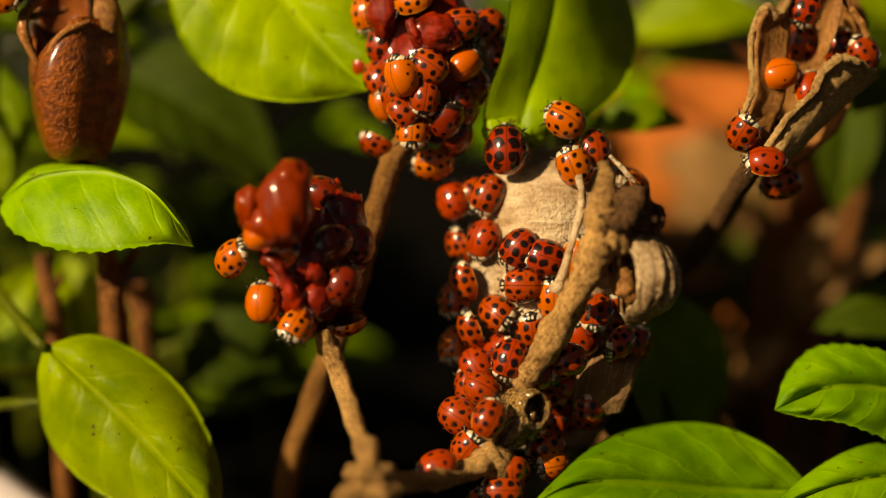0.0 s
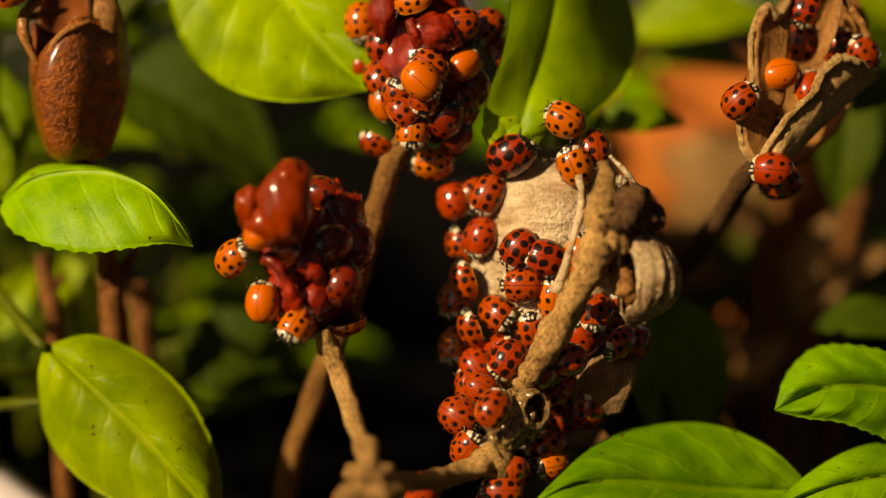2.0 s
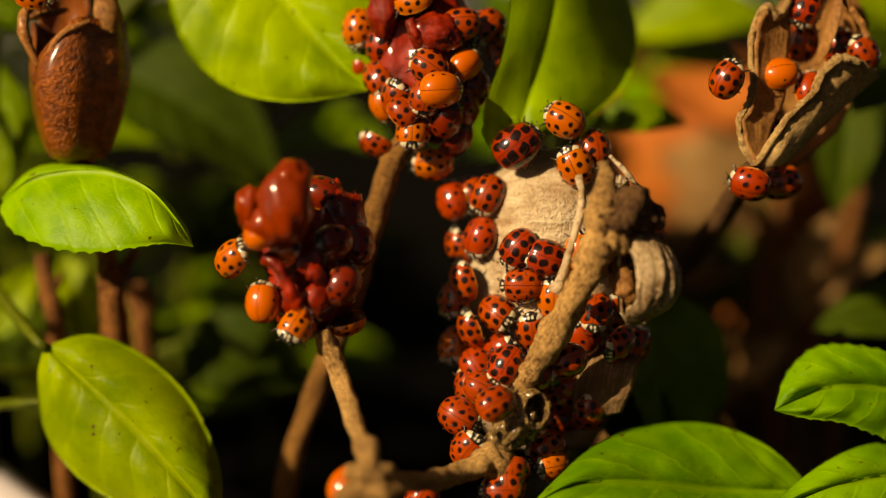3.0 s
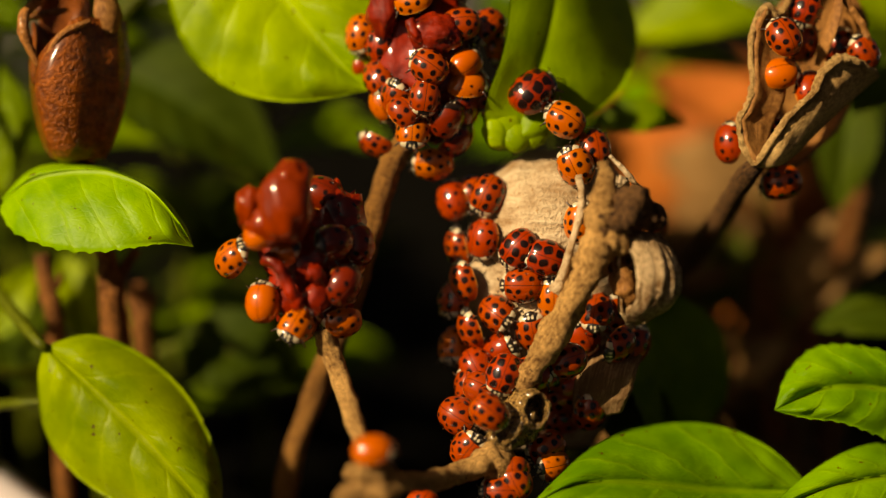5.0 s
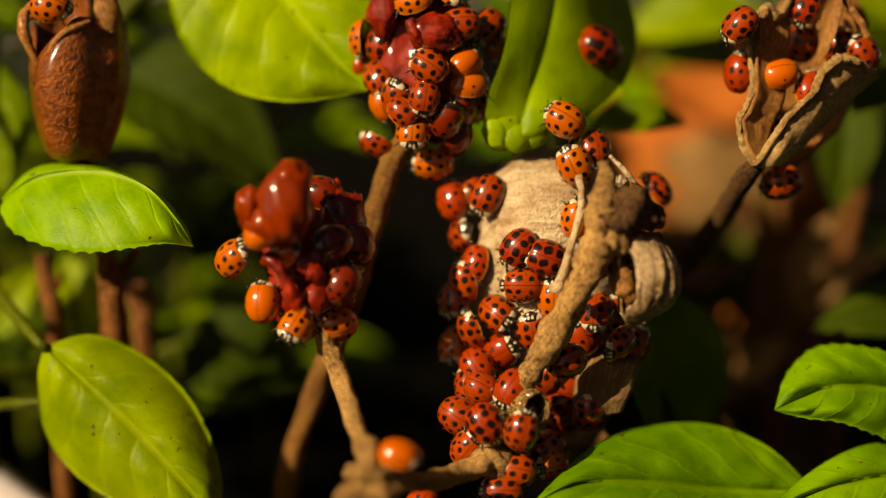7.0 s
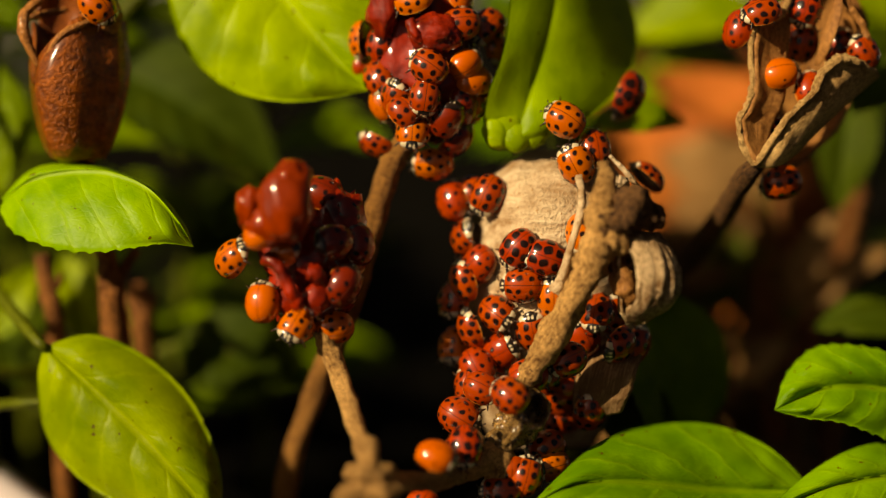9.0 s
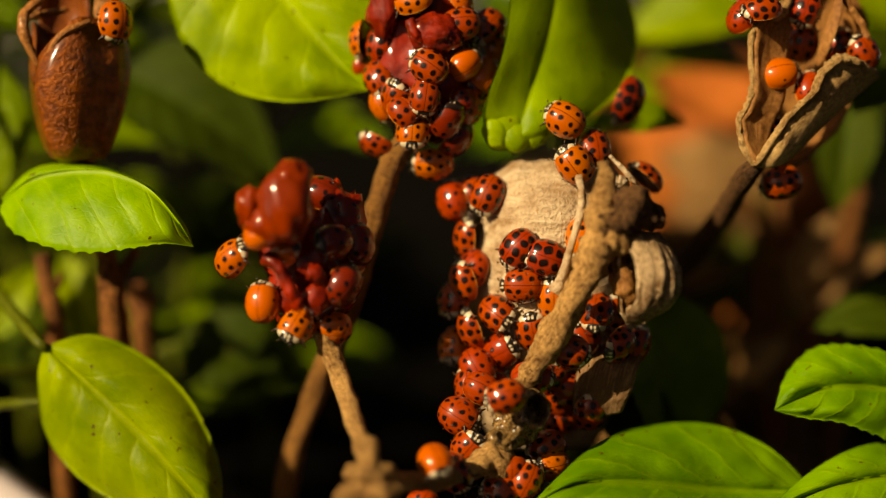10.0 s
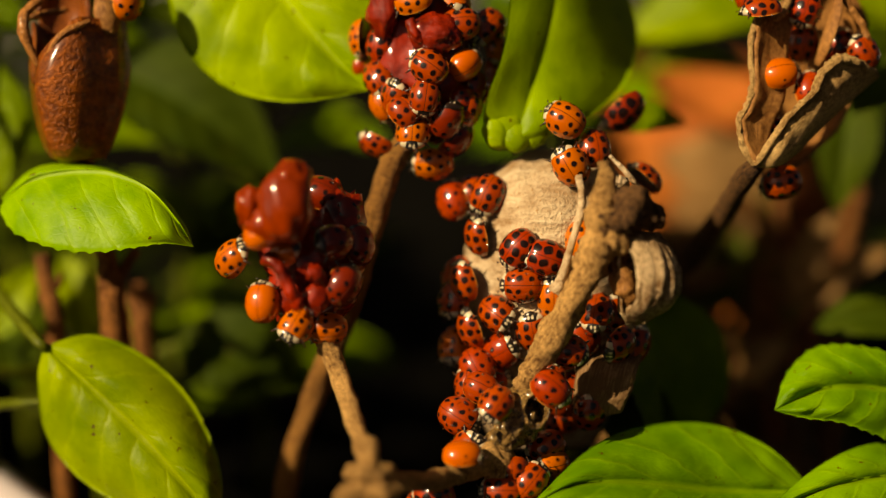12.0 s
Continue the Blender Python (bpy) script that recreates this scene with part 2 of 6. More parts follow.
LEAF = leaf_material("fresh_leaf", (0.086, 0.210, 0.0006), (0.190, 0.375, 0.001), (0.34, 0.48, 0.02), (0.24, 0.39, 0.001))
# darker green for leaves farther in, their shade put into the colour
LEAF_DEEP = leaf_material("shade_dark_leaf", (0.028, 0.047, 0.0004), (0.050, 0.074, 0.0007), (0.12, 0.20, 0.03), (0.12, 0.22, 0.001), 0.65, 0.10)
LEAF_MID = leaf_material("full_green_leaf", (0.085, 0.150, 0.0005), (0.17, 0.26, 0.001), (0.26, 0.34, 0.02), (0.20, 0.30, 0.001))
LEAF_GOLD = leaf_material("yellowish_leaf", (0.135, 0.215, 0.0006), (0.275, 0.365, 0.001), (0.42, 0.47, 0.02), (0.30, 0.39, 0.001))
LEAF_SUN = leaf_material("sunlit_yellow_green_leaf", (0.135, 0.295, 0.0006), (0.285, 0.49, 0.001), (0.42, 0.56, 0.02), (0.36, 0.46, 0.001))
LEAF_LIME = leaf_material("pale_lime_leaf", (0.185, 0.295, 0.0006), (0.355, 0.50, 0.001), (0.42, 0.54, 0.02), (0.36, 0.46, 0.001))
LEAF_PLAIN = leaf_material("smooth_folded_leaf", (0.16, 0.27, 0.0008), (0.30, 0.45, 0.0015), (0.34, 0.48, 0.02), (0.34, 0.50, 0.002), veined=0.0)
DRY_LEAF = leaf_material("dry_leaf", (0.22, 0.11, 0.035), (0.46, 0.27, 0.10), (0.5, 0.33, 0.15), (0.45, 0.22, 0.06), 0.8)
DEAD_LEAF = leaf_material("dead_leaf", (0.12, 0.060, 0.018), (0.30, 0.155, 0.045), (0.2, 0.11, 0.04), (0.12, 0.05, 0.015), 0.8)
GREEN_STEM = plant_material("green_stem_skin", (0.035, 0.048, 0.001), (0.105, 0.125, 0.003), 4, (2, 10, 1), rough=0.5, bump=0.2)

# soil coloured blacker than wet peat: the deep shade between plants is in it
SOIL, N_, L_, B_ = material("shade_dark_soil", rough=0.95)
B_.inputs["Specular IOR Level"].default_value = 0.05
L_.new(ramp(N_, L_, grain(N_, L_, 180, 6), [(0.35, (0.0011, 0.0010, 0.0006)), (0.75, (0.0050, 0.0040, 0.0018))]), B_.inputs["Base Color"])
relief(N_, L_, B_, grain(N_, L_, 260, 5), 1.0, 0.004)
GLAZE, N_, L_, B_ = material("white_planter_glaze", rough=0.35, coat=0.4)
L_.new(ramp(N_, L_, grain(N_, L_, 30, 5), [(0.35, (0.50, 0.44, 0.43)), (0.7, (0.64, 0.58, 0.58))]), B_.inputs["Base Color"])
CLAY, N_, L_, B_ = material("terracotta", rough=0.85)
L_.new(ramp(N_, L_, grain(N_, L_, 60, 5), [(0.3, (0.31, 0.070, 0.004)), (0.7, (0.47, 0.125, 0.009))]), B_.inputs["Base Color"])
relief(N_, L_, B_, grain(N_, L_, 800, 4), 0.4, 0.001)



# ---- building helpers ----
def finish(bm, smooth=True):
    for f in bm.faces:
        f.smooth = smooth
    return bm


def part(name, bm, mat, parent, label=""):
    """Links a bmesh as one mesh object under a thing or a part."""
    me = bpy.data.meshes.new(name)
    bm.to_mesh(me)
    bm.free()
    me.materials.append(mat)
    ob = new(name, me)
    ob.parent = parent
    if label:
        ob["label"] = label
    return ob


def empty(name, m, label, category, group=""):
    ob = new(name)
    ob.empty_display_size = 0.002
    ob.matrix_basis = m
    return tagged(ob, label, category, group)


def rings(bm, rows, closed_ends=True, wrap=True):
    """Skins rows of points into a surface with UVs (along, around)."""
    uv = bm.loops.layers.uv.verify()
    vs = [[bm.verts.new(p) for p in row] for row in rows]
    n = len(vs[0])
    for i in range(len(vs) - 1):
        for j in range(n if wrap else n - 1):
            k = (j + 1) % n
            try:
                f = bm.faces.new((vs[i][j], vs[i][k], vs[i + 1][k], vs[i + 1][j]))
            except ValueError:
                continue
            for loop, (a, b) in zip(f.loops, ((i, j), (i, j + 1), (i + 1, j + 1), (i + 1, j))):
                loop[uv].uv = (a / (len(vs) - 1), b / n)
    if closed_ends and wrap:
        for row in (vs[0][::-1], vs[-1]):
            f = bm.faces.new(row)
    return bm


def glide(points, steps):
    """A smooth line through the points."""
    pts = [Vector(p) for p in points]
    pts = [2 * pts[0] - pts[1], *pts, 2 * pts[-1] - pts[-2]]
    out = []
    for i in range(1, len(pts) - 2):
        a, b, c, d = pts[i - 1:i + 3]
        for k in range(steps):
            t = k / steps
            out.append(0.5 * ((2 * b) + (c - a) * t + (2 * a - 5 * b + 4 * c - d) * t * t + (3 * b - a - 3 * c + d) * t ** 3))
    return out + [pts[-2]]


def tube(points, radii, sides=12, steps=9, rough=0.0, seed=0, knots=0.0, bm=None):
    """A round bar along a smooth line, with radii from point to point and an uneven skin."""
    line = glide(points, steps)
    rad = [r.x for r in glide([(r, 0, 0) for r in radii], steps)]
    rows, side = [], None
    for i, p in enumerate(line):
        ahead = (line[min(i + 1, len(line) - 1)] - line[max(i - 1, 0)]).normalized()
        if side is None:
            side = ahead.orthogonal().normalized()
        side = (side - ahead * side.dot(ahead)).normalized()
        other = ahead.cross(side)
        row = []
        for j in range(sides):
            a = 2 * math.pi * j / sides
            d = side * math.cos(a) + other * math.sin(a)
            k = 1 + rough * noise.noise(d * 1.3 + Vector((seed, i * 0.45, 0))) + 0.5 * rough * noise.noise(d * 4 + Vector((seed, i * 0.9, 7))) + knots * max(0.0, noise.noise(Vector((seed, i * 0.35, 3.3))))
            row.append(p + d * max(rad[i], 1e-5) * k)
        rows.append(row)
    bm = bm or bmesh.new()
    return finish(rings(bm, rows))


def blob(centre, half, seed=0, rough=0.15, freq=1.6, seg=24, turn=None, bm=None, dents=()):
    """An uneven egg: centre and half-axes in the working frame's millimetres."""
    bm = bm or bmesh.new()
    m = turn or Matrix.Identity(3)
    rows = []
    for i in range(seg // 2 + 1):
        p = math.pi * min(max(i / (seg // 2), 0.012), 0.988)
        row = []
        for j in range(seg):
            a = 2 * math.pi * j / seg
            d = Vector((math.sin(p) * math.cos(a), math.cos(p), -math.sin(p) * math.sin(a)))
            k = 1 + rough * noise.fractal(d * freq + Vector((seed * 3.7, 0, 0)), 1.0, 2.0, 3)
            q = m @ Vector((d.x * half[0] * k, d.y * half[1] * k, d.z * half[2] * k))
            row.append(spot(*(Vector(centre) + q)))
        rows.append(row)
    return finish(rings(bm, rows))


# ---- the lady beetle ----
def wing_case(side, size):
    bm, rows = bmesh.new(), []
    for i in range(15):
        phi = 33 + (180 - 33) * i / 14
        row = []
        for j in range(11):
            th = 96 * j / 10
            x, y, z = on_wing(phi, th)
            if j == 10:
                y *= 1.03
            if j == 0:
                z -= 0.05
            row.append((x * size, side * (y + 0.015) * size, z * size))
        rows.append([Vector(p) / 1000 for p in (row if side < 0 else row[::-1])])
    return finish(rings(bm, rows, False, False))


def dome(centre, half, size, seg=14, low=-1.0):
    """An egg with its length along x, cut flat at low."""
    bm, rows = bmesh.new(), []
    for i in range(seg // 2 + 2):
        p = math.pi * min(max(i / (seg // 2 + 1), 0.02), 0.98)
        rows.append([Vector((centre[0] + half[0] * math.cos(p), centre[1] + half[1] * math.sin(p) * math.cos(2 * math.pi * j / seg),
                             centre[2] + half[2] * max(low, math.sin(p) * math.sin(2 * math.pi * j / seg)))) * size / 1000 for j in range(seg)])
    return finish(rings(bm, rows))


def beetle(name, coat, size, label):
    """One lady beetle: head along +x, back along +z, feet at z = 0."""
    ob = empty(name, Matrix(), label, "beetle", "lady beetles on the seed heads")
    for side in (1, -1):
        part("wing_case", wing_case(side, size), COATS[coat], ob)
    part("abdomen", dome((-0.35, 0, 0.62), (3.0, 2.5, 0.45), size), BLACK, ob, "dark flat underside")
    part("neck_shield", dome((2.02, 0, 0.70), (1.0, 2.02, 1.1), size, 18, -0.3), BLACK if coat == "dark_red" else SHIELD, ob, "cream neck shield with a black mark")
    head = part("head", dome((2.70, 0, 0.60), (0.58, 0.92, 0.56), size), FACE, ob, "black face with pale patches")
    for side in (1, -1):
        part("eye", dome((2.77, side * 0.76, 0.76), (0.28, 0.24, 0.28), size, 10), BLACK, head)
        part("feeler", tube([Vector(p) * size / 1000 for p in ((2.9, side * 0.5, 0.6), (3.3, side * 0.8, 0.7), (3.5, side * 1.1, 0.55))],
                            [0.00007 * size, 0.00006 * size, 0.00013 * size], 6, 3), LEG, head)
    for x, fore in ((1.5, 0.8), (0.3, 0.1), (-0.9, -0.7)):
        for side in (1, -1):
            hip = Vector((x, side * 1.4, 0.6)) * size / 1000
            pts = [Vector(p) * size / 1000 for p in ((0, 0, 0), (fore * 0.5, side * 0.75, 0.05), (fore * 0.8, side * 1.15, -0.3), (fore * 1.05, side * 1.5, -0.55))]
            leg = part("leg", tube(pts, [0.00024 * size, 0.00020 * size, 0.00014 * size, 0.00008 * size], 6, 2), LEG, ob)
            leg.location = hip
    return ob


def stand(u, v, o, heading, nx=0.0, ny=0.0, face=1):
    """A beetle's pose in the working frame: place, heading (degrees from across towards up), and the lean (nx, ny) of its back; face -1 turns the back away."""
    n = Vector((nx, ny, face * math.sqrt(max(0.0, 1 - nx * nx - ny * ny)))).normalized()
    h = Vector((math.cos(radians(heading)), math.sin(radians(heading)), 0))
    f = h - n * h.dot(n)
    if f.length < 0.05:
        f = Vector((0, 0, -1)) - n * (-n.z)
    f.normalize()
    s = n.cross(f)
    m = Matrix((f, s, n)).transposed().to_4x4()
    m.translation = Vector((u, v, o)) / 1000
    return BED @ m


KINDS = {}
WORDS = {
    "spotted_red": "glossy red-orange lady beetle with many black spots",
    "blotched_red": "large deep red lady beetle with black blotches, walking over a leaf",
    "bold_red": "glossy deep red lady beetle with large merging black spots",
    "spotted_orange": "glossy pale orange lady beetle with small black spots",
    "speckled_red": "glossy orange-red lady beetle with many small dark spots",
    "plain_orange": "glossy plain orange lady beetle with hardly any spots",
    "dark_red": "glossy dark red lady beetle with hardly visible spots",
    "plain_red": "glossy plain red lady beetle with a few faint spots",
}


def bug(coat, m, size=1.0):
    """A beetle of a kind at a pose; the first of a kind is built, the others are copies."""
    key = (coat, size)
    if key not in KINDS:
        KINDS[key] = beetle("lady_beetle", coat, size, WORDS[coat])
        KINDS[key].matrix_basis = m
        return KINDS[key]
    return copy_thing(KINDS[key], m)


# ---- leaves ----
def leaf_mesh(base, tip, width, lean, fold=25.0, arch=0.12, blunt=0.78, teeth=0.025, seed=0, shape=0.85, wave=0.04, quilt=0.028, long=26, half=8):
    """A leaf blade from its base to its tip (world), with its upper side towards lean; folded on its midrib, arched along its length."""
    base, tip = Vector(base), Vector(tip)
    ahead = tip - base
    length = ahead.length
    ahead.normalize()
    up = (Vector(lean) - ahead * ahead.dot(Vector(lean))).normalized()
    across = up.cross(ahead)
    cf, sf = math.cos(radians(fold)), math.sin(radians(fold))
    rows = []
    for i in range(long + 1):
        s = i / long
        w = 0.5 * width * max(0.012, (math.sin(math.pi * s ** shape)) ** blunt * (1 - 0.15 * s))
        bow = arch * length * math.sin(math.pi * s) - 0.10 * arch * length * s
        row = []
        for j in range(-half, half + 1):
            a = j / half
            k = abs(a)
            edge = 1 + (teeth * (1 if i % 2 else -1) if k == 1 and 2 < i < long - 1 else 0)
            ripple = wave * width * noise.noise(Vector((s * 3.5 + seed * 7.1, a * 1.6, seed * 1.3))) * (0.3 + k)
            ripple += quilt * width * abs(math.sin(6.5 * math.pi * (s - 0.28 * k))) * k * (1.2 - k) * 2
            lift = w * k * sf * (1 - 0.35 * k) + ripple
            row.append(base + ahead * (length * s) + across * (a * w * cf * edge) + up * (bow + lift))
        rows.append(row)
    return sheet(rows, up)


def sheet(rows, up, thick=0.00022):
    """A thin solid skin over rows of points, with UVs (along, across)."""
    bm = bmesh.new()
    uv = bm.loops.layers.uv.verify()
    long, n = len(rows) - 1, len(rows[0]) - 1
    tops, lows = [], []
    for row in rows:
        tops.append([bm.verts.new(p) for p in row])
        lows.append([bm.verts.new(p - up * thick) for p in row])
    for i in range(long):
        for j in range(n):
            for skin, flip in ((tops, False), (lows, True)):
                q = [(i, j), (i, j + 1), (i + 1, j + 1), (i + 1, j)]
                q = q if flip else q[::-1]
                f = bm.faces.new([skin[a][b] for a, b in q])
                for loop, (a, b) in zip(f.loops, q):
                    loop[uv].uv = (a / long, b / n)
    ring = [(i, 0) for i in range(long + 1)] + [(long, j) for j in range(1, n + 1)] + [(i, n) for i in range(long - 1, -1, -1)] + [(0, j) for j in range(n - 1, 0, -1)]
    for k, (i, j) in enumerate(ring):
        a, b = ring[(k + 1) % len(ring)]
        bm.faces.new((tops[i][j], tops[a][b], lows[a][b], lows[i][j]))
    return finish(bm)


def blade(one, rib, two, lean=(0, 0, 1), puff=0.6, quilt=0.25, wave=0.5, teeth=0.0, lanes=6.5, seed=0, steps=8, half=12, pucker=0.0, swell=1.0):
    """A broad leaf from three lines in working-frame millimetres: an edge, the midrib, the other edge; its flesh bulges between the side veins.
    pucker: how far the end is gathered into three lobes; swell: how much more the second half bulges."""
    up = way(*lean)
    sides = [[spot(*p) for p in glide(line, steps)] for line in (one, rib, two)]
    long, rows = len(sides[0]) - 1, []
    for i in range(long + 1):
        s, mid = i / long, sides[1][i]
        ahead = (sides[1][min(i + 1, long)] - sides[1][max(i - 1, 0)]).normalized()
        taper = min(1.0, 6 * s, 6 * (1 - s) if not pucker else 1.0)
        k = max(0.0, (s - 0.80) / 0.20)
        row = []
        for j in range(-half, half + 1):
            a = j / half
            edge = sides[0 if a < 0 else 2][i]
            b = abs(a)
            p = mid.lerp(edge, b)
            if b == 1 and teeth and 3 < i < long - 1:
                p += (edge - mid) * teeth * (1 if i % 3 == 0 else -0.4) * (0.6 + 0.8 * noise.noise(Vector((i * 0.7, a, seed))))
            lift = (puff if a < 0 else puff * swell) * math.sin(math.pi * b ** 0.8) + wave * noise.noise(Vector((s * 3.2 + seed * 5.1, a * 1.7, seed * 1.3))) * (0.2 + b)
            lift += quilt * abs(math.sin(lanes * math.pi * (s - 0.28 * b + 0.03 * noise.noise(Vector((s * 5, a, seed + 2)))))) ** 0.7 * math.sin(math.pi * b) * taper
            if pucker:
                lobe = math.sin(1.5 * math.pi * (a + 1)) ** 2
                lift += pucker * k ** 0.6 * (0.75 * lobe - 0.1) - pucker * 1.6 * k ** 6
                p += ahead * (pucker * 0.0006 * k * lobe)
            row.append(p + up * (lift * taper / 1000 if not pucker else lift / 1000))
        rows.append(row)
    return sheet(rows, up)


SOIL_TOP = 0.045
# ---- ground, planter and what lies behind ----
def ground_sheet():
    bm = bmesh.new()
    uv = bm.loops.layers.uv.verify()
    n = 90
    xs = [math.copysign(abs(k) ** 3, k) * 60 + 0.25 * k for k in [(i / n) * 2 - 1 for i in range(n + 1)]]
    vs = [[bm.verts.new((x, y + 0.2, -0.10)) for x in xs] for y in xs]
    for i in range(n):
        for j in range(n):
            bm.faces.new((vs[i][j], vs[i][j + 1], vs[i + 1][j + 1], vs[i + 1][j]))
    for v in bm.verts:
        r = math.hypot(v.co.x, v.co.y - 0.15)
        if 0.3 < r < 3:
            v.co.z += 0.012 * noise.noise(v.co * 9)
    return finish(bm)


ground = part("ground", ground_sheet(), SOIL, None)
tagged(ground, "bare garden soil around the planter, coloured near black for shade", "ground", kind="structure")

PLANTER = Vector((0.2765, 0.2955, -0.006))
PLANTER_R = 0.450


def lathe(profile, seg=72):
    rows = [[Vector((r * math.cos(2 * math.pi * j / seg), r * math.sin(2 * math.pi * j / seg), z)) for j in range(seg)] for r, z in profile]
    return finish(rings(bmesh.new(), rows))


planter = empty("planter", Matrix.Translation(PLANTER), "round white glazed planter bowl filled with shade-dark soil", "planter")
R = PLANTER_R
part("bowl", lathe([(0.30, -0.10), (0.36, -0.098), (R - 0.030, 0.0), (R - 0.004, 0.064), (R + 0.003, 0.072), (R + 0.003, 0.078), (R - 0.002, 0.081), (R - 0.008, 0.078),
                    (R - 0.011, 0.066), (R - 0.035, 0.0), (0.33, -0.02)], 128), GLAZE, planter)


def soil_top():
    bm, rows = bmesh.new(), []
    for i in range(91):
        r = (R - 0.019) * i / 90 + 0.0005
        row = []
        for j in range(220):
            a = 2 * math.pi * j / 220
            p = Vector((r * math.cos(a), r * math.sin(a), SOIL_TOP))
            p.z += 0.006 * noise.fractal(p * 45, 1.0, 2.0, 4)
            row.append(p)
        rows.append(row)
    return finish(rings(bm, rows, False))


part("soil", soil_top(), SOIL, planter, "crumbly potting soil, coloured near black for the shade on it")


def flower_pot(m):
    """A terracotta pot: thick wall, broad rim band, standing upside up."""
    ob = empty("flower_pot", m, "weathered orange terracotta flower pot half hidden by leaves", "flower pot")
    part("pot_wall", lathe([(0.018, 0.0), (0.0195, 0.001), (0.0255, 0.055), (0.023, 0.055), (0.018, 0.006)], 48), CLAY, ob)
    part("rim", lathe([(0.0257, 0.053), (0.0278, 0.0545), (0.0292, 0.074), (0.0280, 0.0765), (0.0255, 0.0755), (0.0235, 0.054)], 48), CLAY, ob)
    return ob


pot_foot = spot(60.3, 17.0, -125)
flower_pot(pose(pot_foot.x, pot_foot.y, SOIL_TOP - 0.006, 0, 0, 20))


# ---- dry seed heads ----
def rooted(name, place, label, category, group=""):
    """An Empty at the foot of a plant; its parts keep world coordinates."""
    ob = empty(name, Matrix.Translation(place), label, category, group)
    return ob


def grown(name, bm, mat, parent, label=""):
    """A part given in world coordinates, under a thing with its own origin."""
    bm.transform(Matrix.Translation(-parent.matrix_basis.translation))
    return part(name, bm, mat, parent, label)


def stem(plant, points, radii, mat=None, name="stem", label="", **more):
    return grown(name, tube([spot(*p) for p in points], [r / 1000 for r in radii], **more), mat or BARK, plant, label)


def to_soil(u, v, o, back=0.0, side=0.0):
    """The point of the soil below a point, moved back and sideways, in working-frame millimetres."""
    p = spot(u, v, o)
    q = Vector((p.x + side / 1000, p.y + back / 1000, SOIL_TOP - 0.004))
    r = BED.inverted() @ q
    return tuple(c * 1000 for c in r)


def shell(edge, far, lean, bulge, seed, thick=0.0010, steps=6, cross=10, ragged=0.00045):
    """A bowed wall between its broken edge and its far side; bulge in mm towards lean."""
    one, two = [spot(*p) for p in glide(edge, steps)], [spot(*p) for p in glide(far, steps)]
    out, rows = way(*lean), []
    for i, (p, q) in enumerate(zip(one, two)):
        s = i / (len(one) - 1)
        nick = ragged * noise.fractal(Vector((s * 11, seed, 0)), 1.0, 2.0, 3)
        row = []
        for j in range(cross + 1):
            a = j / cross
            w = p.lerp(q, a) + out * (bulge / 1000 * math.sin(math.pi * a) * math.sin(math.pi * (0.1 + 0.8 * s)))
            w += (p - q).normalized() * nick * (1 - a) + out * 0.0003 * noise.noise(Vector((s * 9, a * 4, seed + 3)))
            row.append(w)
        rows.append(row)
    bm = bmesh.new()
    rings(bm, rows, False, False)
    bmesh.ops.recalc_face_normals(bm, faces=bm.faces)
    if sum((f.normal.dot(out) for f in bm.faces)) < 0:
        bmesh.ops.reverse_faces(bm, faces=bm.faces)
    bmesh.ops.solidify(bm, geom=bm.faces[:], thickness=thick)
    return finish(bm)


# the big pale pod in the middle
big = rooted("seed_pod", spot(*to_soil(10.0, -36.1, -4)), "large pale papery dry seed pod crowded with beetles", "seed pod", "dry seed heads")


def husk():
    """A dry ovoid pod: thick papery wall, lengthwise fibres, open and torn low on one side."""
    bm, rows = bmesh.new(), []
    c = Vector((17.0, -7.1, -15))
    lean = Matrix.Rotation(radians(-4), 3, "Z") @ Matrix.Rotation(radians(13), 3, "X")
    seg, n = 56, 44
    for i in range(n + 1):
        s = i / n
        p = math.pi * min(max(s, 0.01), 0.99)
        row = []
        for j in range(seg):
            a = 2 * math.pi * j / seg
            d = Vector((math.sin(p) ** 0.5 * math.cos(a), math.cos(p), math.sin(p) ** 0.5 * math.sin(a)))
            k = 1 + 0.05 * noise.fractal(d * 2.1, 1.0, 2.0, 3) + 0.012 * noise.noise(Vector((a * 7, s * 2.0, 5)))
            wide = 13.9
            row.append(spot(*(c + lean @ Vector((d.x * wide * k, d.y * (22.0 if d.y > 0 else 24.5) * k, d.z * 13.5 * k)))))
        rows.append(row[::-1])
    return finish(rings(bm, rows))


grown("husk", husk(), HUSK, big)


